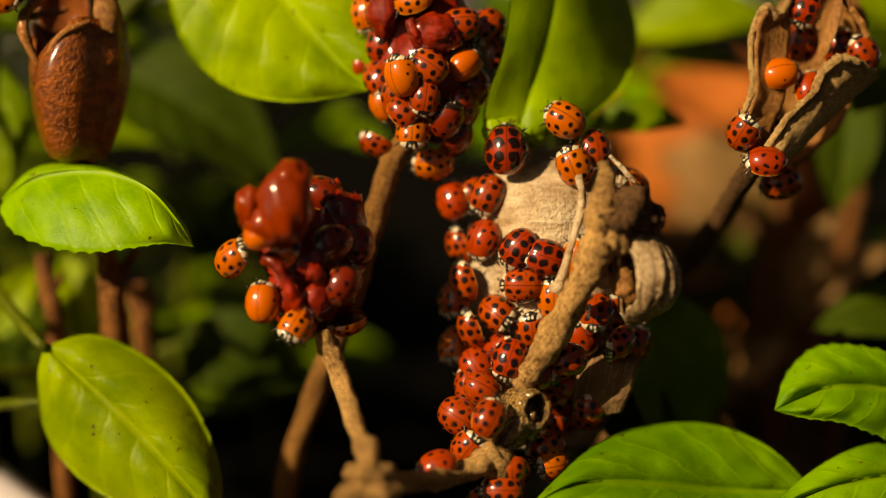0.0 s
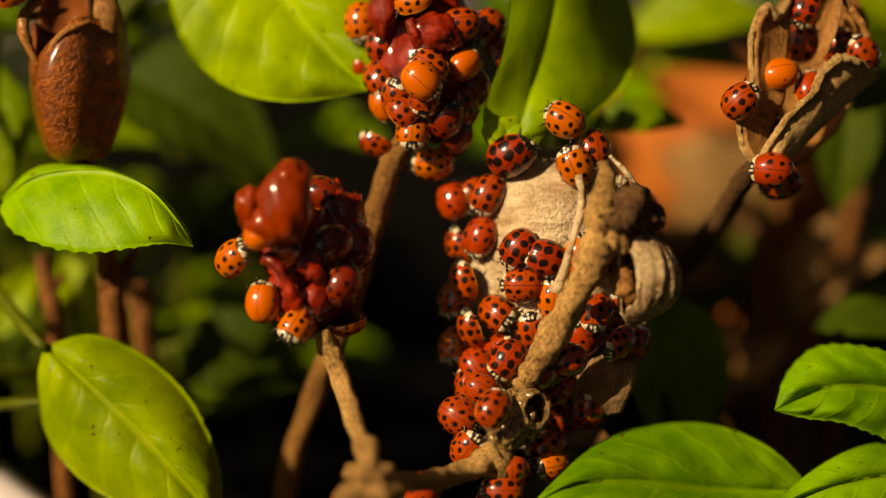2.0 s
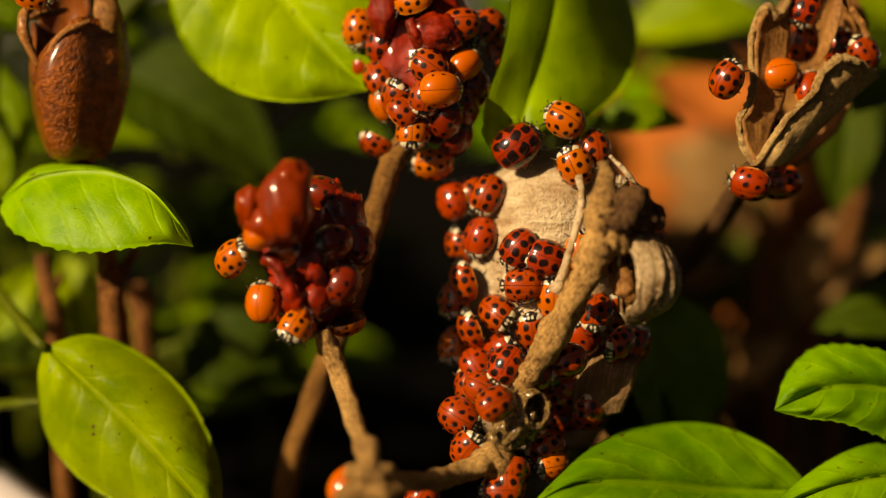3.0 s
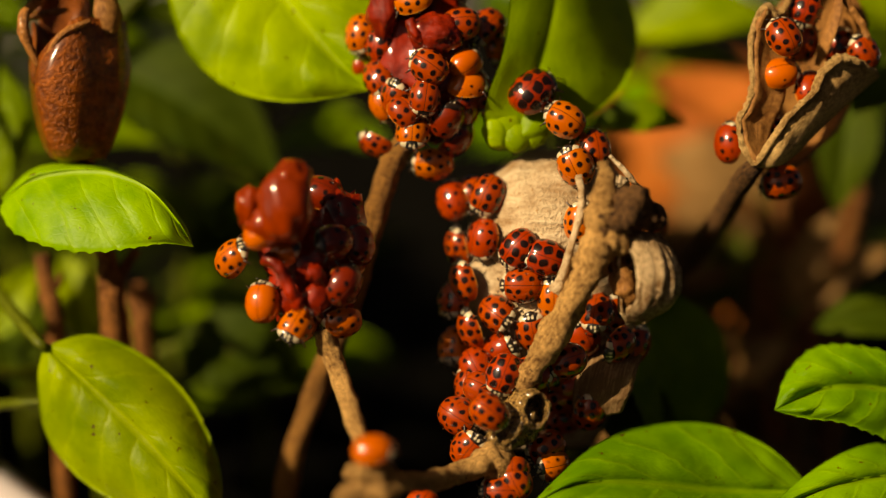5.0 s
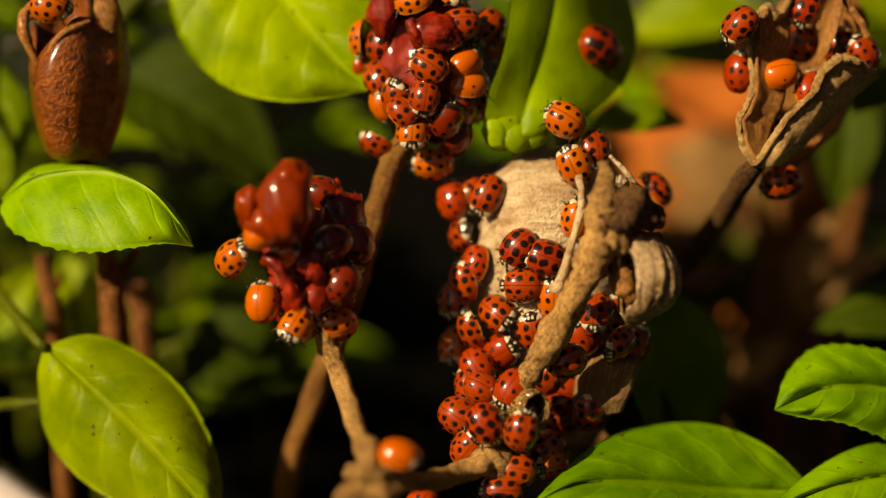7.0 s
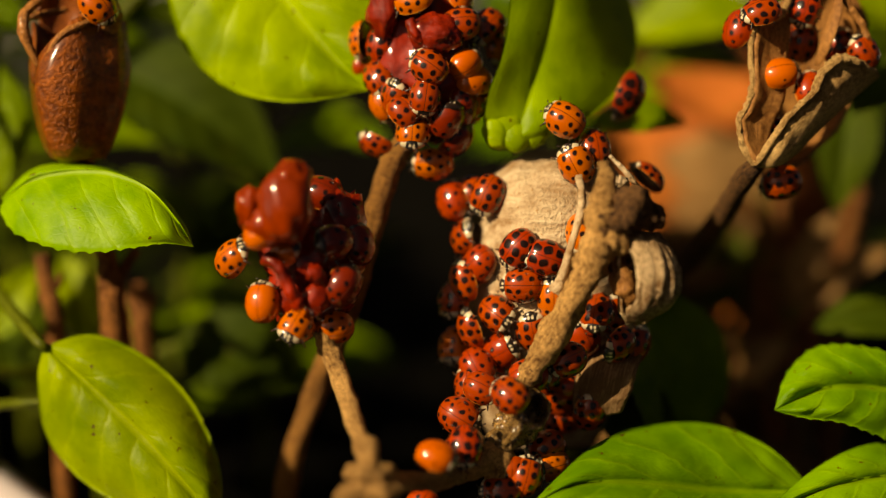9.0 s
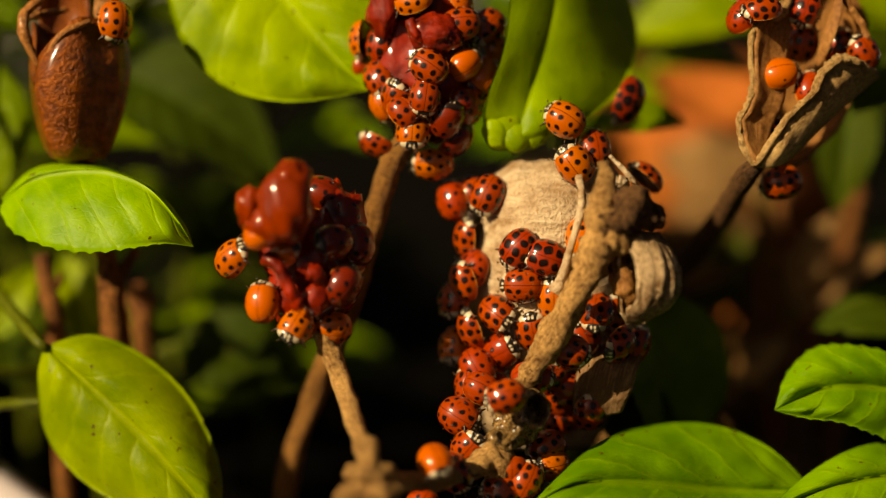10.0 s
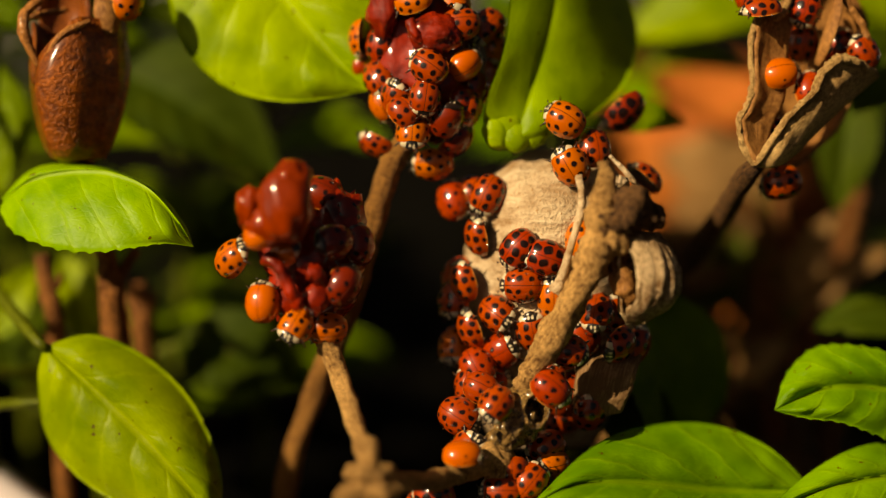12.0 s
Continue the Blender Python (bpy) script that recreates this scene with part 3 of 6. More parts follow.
def curl():
    """The torn flap of husk rolled outwards."""
    bm, rows = bmesh.new(), []
    for i in range(25):
        s = i / 24
        cx, cy, co = glide([(28.8, 2.2, 6), (29.6, -2.2, 7), (29.8, -6.8, 6.5), (28.4, -11.0, 4.5)], 8)[i]
        r = (2.9 + 2.4 * math.sin(math.pi * (0.10 + 0.85 * s))) * (1.0 if s < 0.85 else 1 - (s - 0.85) * 3.2)
        edge = 138 - 34 * math.sin(math.pi * s)
        row = []
        for j in range(60):
            a = radians(-188 + (188 + edge) * j / 59)
            k = r * (0.72 + 0.28 * j / 59) * (1 + 0.08 * noise.noise(Vector((a * 5, s * 1.5, 1))) + 0.10 * noise.noise(Vector((a * 9, s * 2, 4))) + 0.035 * math.sin(a * 17 + 2 * s) + 0.03 * math.sin(a * 31 + 1.5 * math.sin(4 * s)))
            row.append(spot(cx + k * math.cos(a) * 1.05, cy + 0.5 * noise.noise(Vector((a, s * 3, 9))), co + k * math.sin(a) * 0.8))
        rows.append(row)
    rings(bm, rows, False, False)
    bmesh.ops.recalc_face_normals(bm, faces=bm.faces)
    bmesh.ops.solidify(bm, geom=bm.faces[:], thickness=0.00045)
    return finish(bm)


grown("husk_panel", shell([(31.7, -13.0, -9), (30.5, -15.9, -4), (29.4, -18.7, -2), (28.7, -21.3, -2), (27.9, -23.2, -2), (27.1, -24.9, -3)],
                          [(22.3, -13.0, -7), (20.9, -17.1, -4), (20.1, -19.7, -3.5), (19.8, -22.3, -4), (19.8, -24.1, -4.5), (20.5, -26.4, -6)], (0.1, 0.0, 1), 1.2, 33, thick=0.0006, ragged=0.00025), WALL, big, "lower wall of the husk")
grown("curled_flap", curl(), FLAP, big, "torn husk flap rolled outwards")
stem(big, [(26.6, 1.7, 8), (23.0, 0.9, 8.5), (21.2, -3.2, 8), (18.3, -9.0, 7), (13.7, -17.0, 5), (11.6, -20.7, 4)], [2.4, 2.7, 2.1, 2.0, 1.8, 1.5], name="stalk", rough=0.35, knots=0.4, sides=14, seed=2)
stem(big, [(22.8, 0.1, 8.5), (23.0, 5.8, 9.5), (23.8, 9.1, 10), (23.3, 12.8, 10)], [1.9, 2.2, 1.5, 0.7], name="spur", rough=0.4, knots=0.4, seed=4)
stem(big, [(22.9, 3.4, 9), (26.8, 5.8, 10), (30.2, 4.6, 9), (32.1, 5.5, 8)], [2.0, 2.6, 2.1, 0.8], name="spur", mat=WITHER, rough=0.7, knots=0.6, seed=6)
stem(big, [(25.1, 14.1, -1), (26.8, 12.5, -1), (28.5, 10.5, -1), (30.5, 8.0, -2)], [0.25, 0.4, 0.45, 0.3], name="fibre", mat=HUSK, rough=0.5, seed=18)
stem(big, [(25.6, 10.4, 1), (26.8, 10.1, 1), (27.9, 9.1, 0)], [0.6, 0.9, 0.3], name="shred", mat=HUSK, rough=0.6, seed=19)
stem(big, [(20.0, 10.9, 6), (20.5, 6.7, 6.5), (19.0, 0.9, 6.5), (17.6, -4.1, 6), (16.8, -6.2, 5)], [0.5, 0.65, 0.55, 0.8, 1.2], name="fibre", mat=HUSK, rough=0.3, seed=8)
stem(big, [(25.2, -0.8, 4), (26.2, -3.7, 6), (27.6, -6.2, 6), (28.3, -8.7, 4)], [1.0, 2.0, 2.0, 0.8], name="shred", mat=INNER, rough=0.4, seed=3)
stem(big, [(8.0, -29.4, 3), (10.1, -26.7, 3), (12.2, -25.0, 2), (13.2, -24.2, 1.5)], [1.4, 1.5, 1.6, 1.6], name="stump", mat=AMBER, rough=0.9, knots=0.3, sides=18, seed=9)


def torn_cup(at, r, turn):
    """A broken cup with a dark hollow, its wall thick on one side and torn thin on the other."""
    bm, rows = bmesh.new(), []
    c = Vector(at)
    for i, (k, h, shift) in enumerate(((1.1, -4.6, -2.2), (1.38, -2.6, -1.6), (1.32, -0.6, -1.0), (1.18, 0.8, -0.5), (1.0, 1.5, -0.05), (0.90, 1.4, 0), (0.84, 0.6, 0), (0.82, -1.2, 0), (0.72, -2.9, 0), (0.1, -3.1, 0))):
        row = []
        for j in range(28):
            a = 2 * math.pi * j / 28
            d = Vector((math.cos(a), math.sin(a), 0.3 * i))
            kk = r * k * (1 + 0.15 * noise.fractal(d * 2.0, 1.0, 2.0, 3))
            lip = 1.1 * noise.noise(d * 2.3 + Vector((5, 0, 0))) if 2 < i < 7 else 0.0
            row.append(spot(*(c + turn @ Vector((kk * math.cos(a) + shift, kk * math.sin(a) * 1.28, h + lip)))))
        rows.append(row)
    return finish(rings(bm, rows))


grown("stump_wall", blob((10.8, -26.6, 3.0), (4.3, 2.7, 2.0), 21, 0.55, 2.6, 34, Matrix.Rotation(radians(42), 3, "Z")), AMBER, big, "crumpled amber foot of the cup")
grown("broken_cup", torn_cup((13.6, -23.6, 5), 1.95, Matrix.Rotation(radians(14), 3, "Y")), AMBER, big, "broken amber cup with a dark hollow")
rnd = random.Random(12)
for k in range(16):
    a = rnd.uniform(0, 6.28)
    at = (8.2 + 2.0 * math.cos(a) * rnd.random() - 0.02 * k, -29.9 + 1.6 * math.sin(a) * rnd.random() + 0.16 * k, 5.4 + rnd.uniform(-0.6, 0.8))
    grown("flake", blob(at, (rnd.uniform(0.3, 0.8), rnd.uniform(0.4, 1.1), rnd.uniform(0.25, 0.5)), 40 + k, 0.8, 2.6, 14, Matrix.Rotation(a, 3, "Z")), AMBER, big)
for k in range(7):
    a = rnd.uniform(-0.7, 0.7)
    foot = (8.6 + 0.5 * k, -29.0 + 0.25 * k + a, 4.6 + rnd.uniform(-0.5, 0.8))
    stem(big, [foot, (foot[0] + 1.6, foot[1] + 2.4 + 0.4 * a, foot[2] + 0.9), (11.2 + 0.25 * k, -25.0 + 0.75 * k - 0.1 * k * k, 5.4)], [0.35, 0.55, 0.3], mat=AMBER, name="shred", rough=0.6, knots=0.4, seed=70 + k)
stem(big, [(7.2, -31.4, 4), (8.5, -34.4, 3), to_soil(10.0, -36.1, -4)], [2.2, 2.4, 2.6], rough=0.2, seed=12)
stem(big, [(-10.6, -32.2, 22), (-6.7, -33.0, 18), (-1.1, -33.4, 12), (3.0, -32.7, 7), (8.0, -30.4, 5)], [2.0, 1.5, 1.4, 1.7, 2.0], name="side_twig", rough=0.3, knots=0.3, seed=15)

# the seed head with the glossy flesh, on the thin pale stem
low = rooted("dry_flower", spot(*to_soil(-10.6, -36.4, 20)), "dry stem with a sticky dark red seed head covered in beetles", "dried flower", "dry seed heads")
stem(low, [(-17.9, -12.0, 5), (-16.2, -16.6, 5), (-13.3, -23.7, 11), (-11.1, -28.7, 18), (-10.4, -32.3, 21), to_soil(-10.6, -36.4, 20)], [1.5, 1.5, 1.35, 1.3, 1.5, 1.7], rough=0.3, knots=0.2, seed=21)
stem(low, [(-10.2, -29.4, 21), (-10.7, -32.0, 22.5), (-12.2, -34.6, 23), (-12.8, -36.0, 22)], [1.1, 1.5, 1.5, 1.2], name="knuckle", rough=0.5, knots=0.4, seed=22)
stem(low, [(-10.8, -32.4, 22), (-12.2, -31.5, 23), (-13.3, -30.8, 23.5)], [0.9, 1.0, 0.7], name="knuckle", rough=0.5, seed=23)
stem(low, [(-11.4, -34.4, 22), (-13.2, -34.2, 24), (-14.8, -34.9, 24.5)], [1.2, 1.4, 0.9], name="knuckle", rough=0.5, seed=24)
stem(low, [(-10.6, -33.0, 22), (-8.6, -33.6, 24), (-7.4, -34.6, 24.5)], [1.2, 1.5, 1.0], name="knuckle", rough=0.5, seed=25)
grown("knot", blob((-10.7, -31.2, 22.5), (2.4, 1.7, 2.2), 5, 0.5, 2.5), BARK, low, "knobbly joint of the stem")
grown("flesh_lobe", blob((-15.9, 1.3, 3), (4.4, 8.0, 4.6), 17, 0.35, 2.4, 30), SYRUP, low)
grown("knot", blob((-9.6, -33.7, 22.5), (2.2, 1.6, 2.0), 8, 0.4, 2.5), BARK, low)
for k, (at, half) in enumerate((((-12.6, -31.1, 22), (1.2, 1.1, 1.2)), ((-8.0, -31.1, 22), (1.3, 1.2, 1.2)), ((-11.8, -33.4, 23), (1.9, 1.5, 1.6)), ((-6.9, -33.6, 22), (1.4, 1.2, 1.2)), ((-10.4, -30.0, 22), (1.4, 1.2, 1.2)), ((-13.5, -34.4, 22), (1.5, 1.2, 1.3)))):
    grown("knot", blob(at, half, 11 + k, 0.4, 2.5), BARK, low)
grown("flesh", blob((-19.8, -2.4, 2), (7.2, 9.8, 6.4), 1, 0.30, 2.0, 36), SYRUP, low, "lumpy glossy dark red flesh")
grown("flesh_finger", blob((-22.6, 6.4, 14), (3.9, 5.6, 3.4), 2, 0.15, 1.7, 32), RED_FLESH, low, "blunt upright red lobe")
grown("flesh_lobe", blob((-27.6, 6.3, 12), (2.5, 3.0, 2.2), 13, 0.25, 1.8, 26), RED_FLESH, low)
grown("flesh_lobe", blob((-21.6, 10.0, 14), (2.9, 2.9, 2.8), 12, 0.2, 1.8, 28), RED_FLESH, low)
grown("flesh_lobe", blob((-25.0, 3.8, 12), (3.8, 3.4, 3.2), 3, 0.2, 1.9, 28), RED_FLESH, low)
grown("flesh_lobe", blob((-18.7, -7.3, 9), (2.0, 2.3, 1.4), 4, 0.2, 1.6), SYRUP, low)
stem(low, [(-25.8, -1.2, 10), (-23.7, -2.8, 11), (-22.0, -6.1, 11), (-20.9, -8.5, 10)], [1.1, 0.9, 1.0, 1.2], name="flesh_fold", mat=SYRUP, seed=5, rough=0.3)
stem(low, [(-19.6, -3.2, 10), (-18.4, -3.6, 10), (-17.2, -5.3, 9)], [1.3, 1.3, 0.8], name="flesh_fold", mat=SYRUP, seed=7, rough=0.3)

# the tall seed head
tall = rooted("dry_flower", spot(*to_soil(-25.5, -40.1, -22, 10)), "tall leaning seed head, dark red and sticky, covered in beetles", "dried flower", "dry seed heads")
stem(tall, [(-3.8, 18.4, -8), (-7.4, 14.5, -9), (-9.8, 8.0, -9), (-11.8, 0.1, -11), (-15.9, -12.4, -14), (-20.2, -22.4, -18), (-25.6, -40.3, -24), to_soil(-25.6, -42.1, -24, 10)], [2.0, 1.9, 1.8, 1.7, 1.7, 1.8, 1.9, 2.0], mat=TAN_STEM, rough=0.25, knots=0.15, seed=31)
grown("flesh", blob((-2.5, 28.5, -9), (7.4, 12.2, 6.6), 6, 0.25, 2.0, 36), SYRUP, tall, "lumpy glossy dark red flesh")
grown("flesh_lobe", blob((-1.2, 32.6, -2), (4.0, 3.0, 2.6), 7, 0.3, 1.8), SYRUP, tall)
grown("flesh_lobe", blob((-9.0, 36.4, -5), (2.4, 4.5, 2.6), 9, 0.3, 1.8), SYRUP, tall)
stem(tall, [(-5.0, 34.6, -1), (-4.2, 32.4, -0.5), (-2.5, 31.5, -1), (0.9, 30.2, -2)], [0.8, 0.9, 0.8, 0.5], name="flesh_fold", mat=SYRUP, rough=0.3, seed=14)


# the open capsule
def valve(points, width, lean, hollow, seed, ragged=0.12, thick=0.0007, n=20, m=10):
    """One boat-shaped wall of a split capsule along a line of points: width in mm, outer side towards lean."""
    line = [spot(*p) for p in glide(points, max(2, n // (len(points) - 1)))]
    out = way(*lean)
    rows = []
    for i, p in enumerate(line):
        s = i / (len(line) - 1)
        ahead = (line[min(i + 1, len(line) - 1)] - line[max(i - 1, 0)]).normalized()
        o = (out - ahead * out.dot(ahead)).normalized()
        across = o.cross(ahead)
        w = width / 2000 * (math.sin(math.pi * (0.08 + 0.90 * s)) ** 0.6)
        row = []
        for j in range(-m, m + 1):
            a = j / m
            k = 1 + (ragged * noise.noise(Vector((s * 9, a * 2, seed))) if abs(a) == 1 else 0.03 * noise.noise(Vector((s * 4, a * 3, seed))))
            row.append(p + across * (math.sin(a * 1.35) * w * k) + o * (hollow * w * (math.cos(a * 1.35) - 0.6)) + ahead * 0.0004 * noise.noise(Vector((s * 8, a * 3, seed + 5))))
        rows.append(row)
    bm = bmesh.new()
    rings(bm, rows, False, False)
    bmesh.ops.recalc_face_normals(bm, faces=bm.faces)
    bmesh.ops.solidify(bm, geom=bm.faces[:], thickness=thick)
    return finish(bm)


capsule = rooted("seed_capsule", spot(*to_soil(34.9, -17.5, -46)), "weathered tan seed capsule split wide open with beetles inside", "seed capsule", "dry seed heads")
stem(capsule, [(48.3, 13.0, -4), (46.3, 11.1, -5), (44.1, 5.0, -17), (41.0, -1.8, -30), (36.9, -11.5, -42), to_soil(34.9, -17.5, -46)], [1.2, 1.6, 1.8, 1.9, 2.0, 2.0], mat=WITHER, rough=0.2, seed=41)
grown("valve", shell([(47.1, 12.9, -1), (49.6, 16.4, 0), (52.4, 20.3, 0.5), (55.7, 23.2, 0.5), (57.0, 26.2, 0.5), (59.8, 28.6, 0), (63.0, 27.9, -1.5), (66.2, 26.8, -4)],
                     [(47.4, 12.4, -2), (50.4, 12.4, -1.5), (53.6, 14.2, -3), (56.7, 17.3, -4), (59.9, 20.4, -4), (62.7, 22.9, -4.5), (65.4, 25.1, -6), (67.0, 26.5, -6)],
                     (0.35, -0.5, 0.8), 0.9, 1), RIND, capsule, "outer rind of a spread valve")
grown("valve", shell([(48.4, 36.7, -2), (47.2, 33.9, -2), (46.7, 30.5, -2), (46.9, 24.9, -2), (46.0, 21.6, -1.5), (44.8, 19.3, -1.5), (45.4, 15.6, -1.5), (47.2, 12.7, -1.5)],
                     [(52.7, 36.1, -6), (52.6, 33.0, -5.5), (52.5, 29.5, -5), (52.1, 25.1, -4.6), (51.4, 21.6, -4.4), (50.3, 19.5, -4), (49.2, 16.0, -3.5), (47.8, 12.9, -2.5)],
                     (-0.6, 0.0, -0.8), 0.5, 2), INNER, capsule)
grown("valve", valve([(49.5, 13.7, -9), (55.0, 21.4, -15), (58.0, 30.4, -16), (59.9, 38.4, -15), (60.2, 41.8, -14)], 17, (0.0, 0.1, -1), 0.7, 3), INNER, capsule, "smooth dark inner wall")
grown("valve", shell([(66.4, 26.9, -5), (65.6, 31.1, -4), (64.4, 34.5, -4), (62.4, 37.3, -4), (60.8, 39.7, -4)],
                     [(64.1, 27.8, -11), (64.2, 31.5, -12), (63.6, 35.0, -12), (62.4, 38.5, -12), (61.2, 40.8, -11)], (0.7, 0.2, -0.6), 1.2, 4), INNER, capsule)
grown("partition", valve([(57.3, 28.3, -6), (58.4, 32.0, -4), (59.8, 36.3, -4), (60.3, 40.1, -4)], 3.0, (-0.9, 0.0, 0.5), 0.5, 5), INNER, capsule, "thin dividing wall")
stem(capsule, [(47.1, 12.7, -1), (49.6, 16.4, 0), (52.4, 20.3, 0.5), (55.7, 23.2, 0.5), (57.0, 26.2, 0.5), (59.8, 28.6, 0), (63.0, 27.9, -1.5), (66.0, 26.8, -4)], [0.5, 0.55, 0.6, 0.65, 0.65, 0.65, 0.6, 0.4], name="rim", mat=RIND, rough=0.8, seed=47)
stem(capsule, [(48.4, 36.5, -2), (47.2, 33.9, -2), (46.7, 30.5, -2), (46.9, 24.9, -2), (46.0, 21.6, -1.5), (44.8, 19.3, -1.5), (45.4, 15.6, -1.5), (47.2, 12.7, -1.5)], [0.4, 0.5, 0.5, 0.5, 0.5, 0.55, 0.5, 0.5], name="rim", mat=RIND, rough=0.8, seed=48)
stem(capsule, [(48.2, 33.7, -3), (48.7, 35.9, -2.5), (49.5, 36.8, -2.5), (50.7, 35.3, -3), (52.4, 37.1, -4), (53.1, 39.3, -4)], [0.5, 0.9, 0.6, 0.7, 0.6, 0.5], name="rim", mat=RIND, rough=0.6, seed=46)

# the closed brown capsule
brown = rooted("seed_capsule", spot(*to_soil(-52.4, -15.9, -14)), "glossy brown seed capsule with a split top on a brown stem", "seed capsule", "dry seed heads")


def urn():
    """An egg-shaped capsule, open at the top where its walls part."""
    bm, rows = bmesh.new(), []
    c = Vector((-57.1, 25.5, -9))
    for i, (k, h) in enumerate(((0.30, -12.1), (0.54, -11.4), (0.68, -9.7), (0.81, -7.0), (0.93, -3.8), (1.0, 0.0), (1.02, 3.2), (0.99, 6.6), (0.96, 9.8), (0.90, 9.9), (0.90, 5.5), (0.94, 1.0), (0.88, -4.0), (0.6, -8.5))):
        row = []
        for j in range(48):
            a = 2 * math.pi * j / 48
            off = math.degrees(math.atan2(math.sin(a - 2.39), math.cos(a - 2.39)))
            notch = max(0.0, 1 - (-off / 58.0 if off < 0 else off / 45.0))
            y = h - (notch * 7.5 * max(0.0, min(1.0, (h - 0.5) / 6.0)))
            kk = k * (1 + 0.13 * math.cos(3 * (a - radians(106))) + 0.05 * noise.noise(Vector((math.cos(a) * 3, h * 0.7, math.sin(a) * 3))))
            row.append(spot(c.x + 7.5 * kk * math.cos(a), c.y + y, c.z + 6.6 * kk * math.sin(a)))
        rows.append(row[::-1])
    return finish(rings(bm, rows))


grown("capsule_wall", urn(), BROWN, brown)
stem(brown, [(-61.5, 27.7, -4), (-63.1, 30.9, -3.5), (-63.9, 33.5, -3.5), (-63.6, 36.1, -4), (-61.5, 38.3, -5)], [0.4, 0.75, 0.9, 0.8, 0.6], name="rim", mat=TAN_RIM, rough=0.3, seed=51, label="pale curled edge of the wall")
stem(brown, [(-61.2, 27.6, -3.5), (-59.5, 30.3, -2.6), (-57.7, 32.5, -2.2), (-55.7, 33.7, -2.6), (-53.7, 34.7, -3.5)], [0.3, 0.55, 0.6, 0.55, 0.4], name="rim", mat=TAN_RIM, rough=0.3, seed=52, label="pale curled edge of the wall")
stem(brown, [(-64.0, 35.6, -6), (-61.1, 36.2, -7), (-58.1, 37.0, -8)], [0.5, 0.55, 0.4], name="rim", mat=TAN_RIM, rough=0.3, seed=53)
stem(brown, [(-61.5, 27.8, -4.2), (-61.2, 23.8, -4.0), (-60.5, 19.5, -4.3), (-59.4, 15.2, -5.6)], [0.3, 0.45, 0.45, 0.3], name="seam", mat=BROWN, rough=0.5, seed=54)
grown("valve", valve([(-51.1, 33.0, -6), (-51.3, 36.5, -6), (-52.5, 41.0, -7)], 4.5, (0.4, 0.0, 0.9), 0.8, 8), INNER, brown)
grown("valve", valve([(-59.6, 32.8, -12), (-59.1, 37.2, -12), (-59.1, 41.6, -12)], 9, (0, 0, -1), 0.8, 9), BROWN, brown)
stem(brown, [(-56.1, 13.3, -10), (-53.6, 1.9, -13), (-52.4, -5.2, -14), (-51.8, -14.2, -16), to_soil(-51.3, -17.9, -18)], [1.6, 1.5, 1.6, 1.7, 1.8], mat=TWIG, rough=0.2, knots=0.5, seed=55)

# ---- the leafy herbs ----
def herb(u, v, o, label):
    return rooted("herb", spot(*to_soil(u, v, o)), label, "herb", "leafy green herbs")


def leaf_on(plant, base, tip, width, lean, mat, stalk=None, **more):
    b, t = spot(*base), spot(*tip)
    blade = grown("leaf", leaf_mesh(b, t, width / 1000, way(*lean), **more), mat, plant)
    if stalk:
        s = spot(*stalk)
        mid = (b + s) / 2 + way(0, -0.3, 0.2) * (b - s).length * 0.12
        grown("leaf_stalk", tube([b + (t - b) * 0.05, mid, s], [0.0007, 0.0009, 0.0012], 8, 5), GREEN_STEM, plant)
    return blade


def blade_on(plant, one, rib, two, mat, stalk, **more):
    """A broad leaf of a plant, with its stalk to the point given."""
    made = grown("leaf", blade(one, rib, two, **more), mat, plant)
    b, c, e = spot(*rib[0]), spot(*rib[1]), spot(*stalk)
    grown("leaf_stalk", tube([b.lerp(c, 0.15), b + (b - c) * 0.35, e], [0.0007, 0.0009, 0.0012], 8, 5), GREEN_STEM, plant)
    return made


left_herb = herb(-77.0, -24.2, -30, "bright green broad-leaved herb beside the brown capsule")
stem(left_herb, [to_soil(-77.0, -24.2, -30), (-77.0, -11.1, -30), (-75.6, 13.1, -28), (-73.3, 35.2, -26)], [2.2, 2.0, 1.7, 1.2], mat=GREEN_STEM)
blade_on(left_herb, [(-69.0, 6.9, -8), (-65.7, 2.8, -4), (-59.2, 0.3, 1), (-52.5, -0.5, 3), (-46.5, 0.1, 4), (-41.6, 0.8, 3), (-37.4, 0.3, 1)],
         [(-69.0, 6.9, -8), (-62.8, 10.7, -6), (-56.3, 11.9, -4), (-50.0, 11.6, -2), (-44.4, 9.2, 0), (-40.2, 4.7, 1), (-37.4, 0.3, 1)],
         [(-69.0, 6.9, -8), (-64.7, 11.8, -9), (-59.9, 13.2, -9), (-51.7, 12.4, -7), (-43.9, 9.0, -4), (-39.2, 4.1, -1), (-37.4, 0.3, 1)], LEAF_SUN, (-75.8, 8.5, -28), seed=1, teeth=0.03, puff=1.0, quilt=0.4)
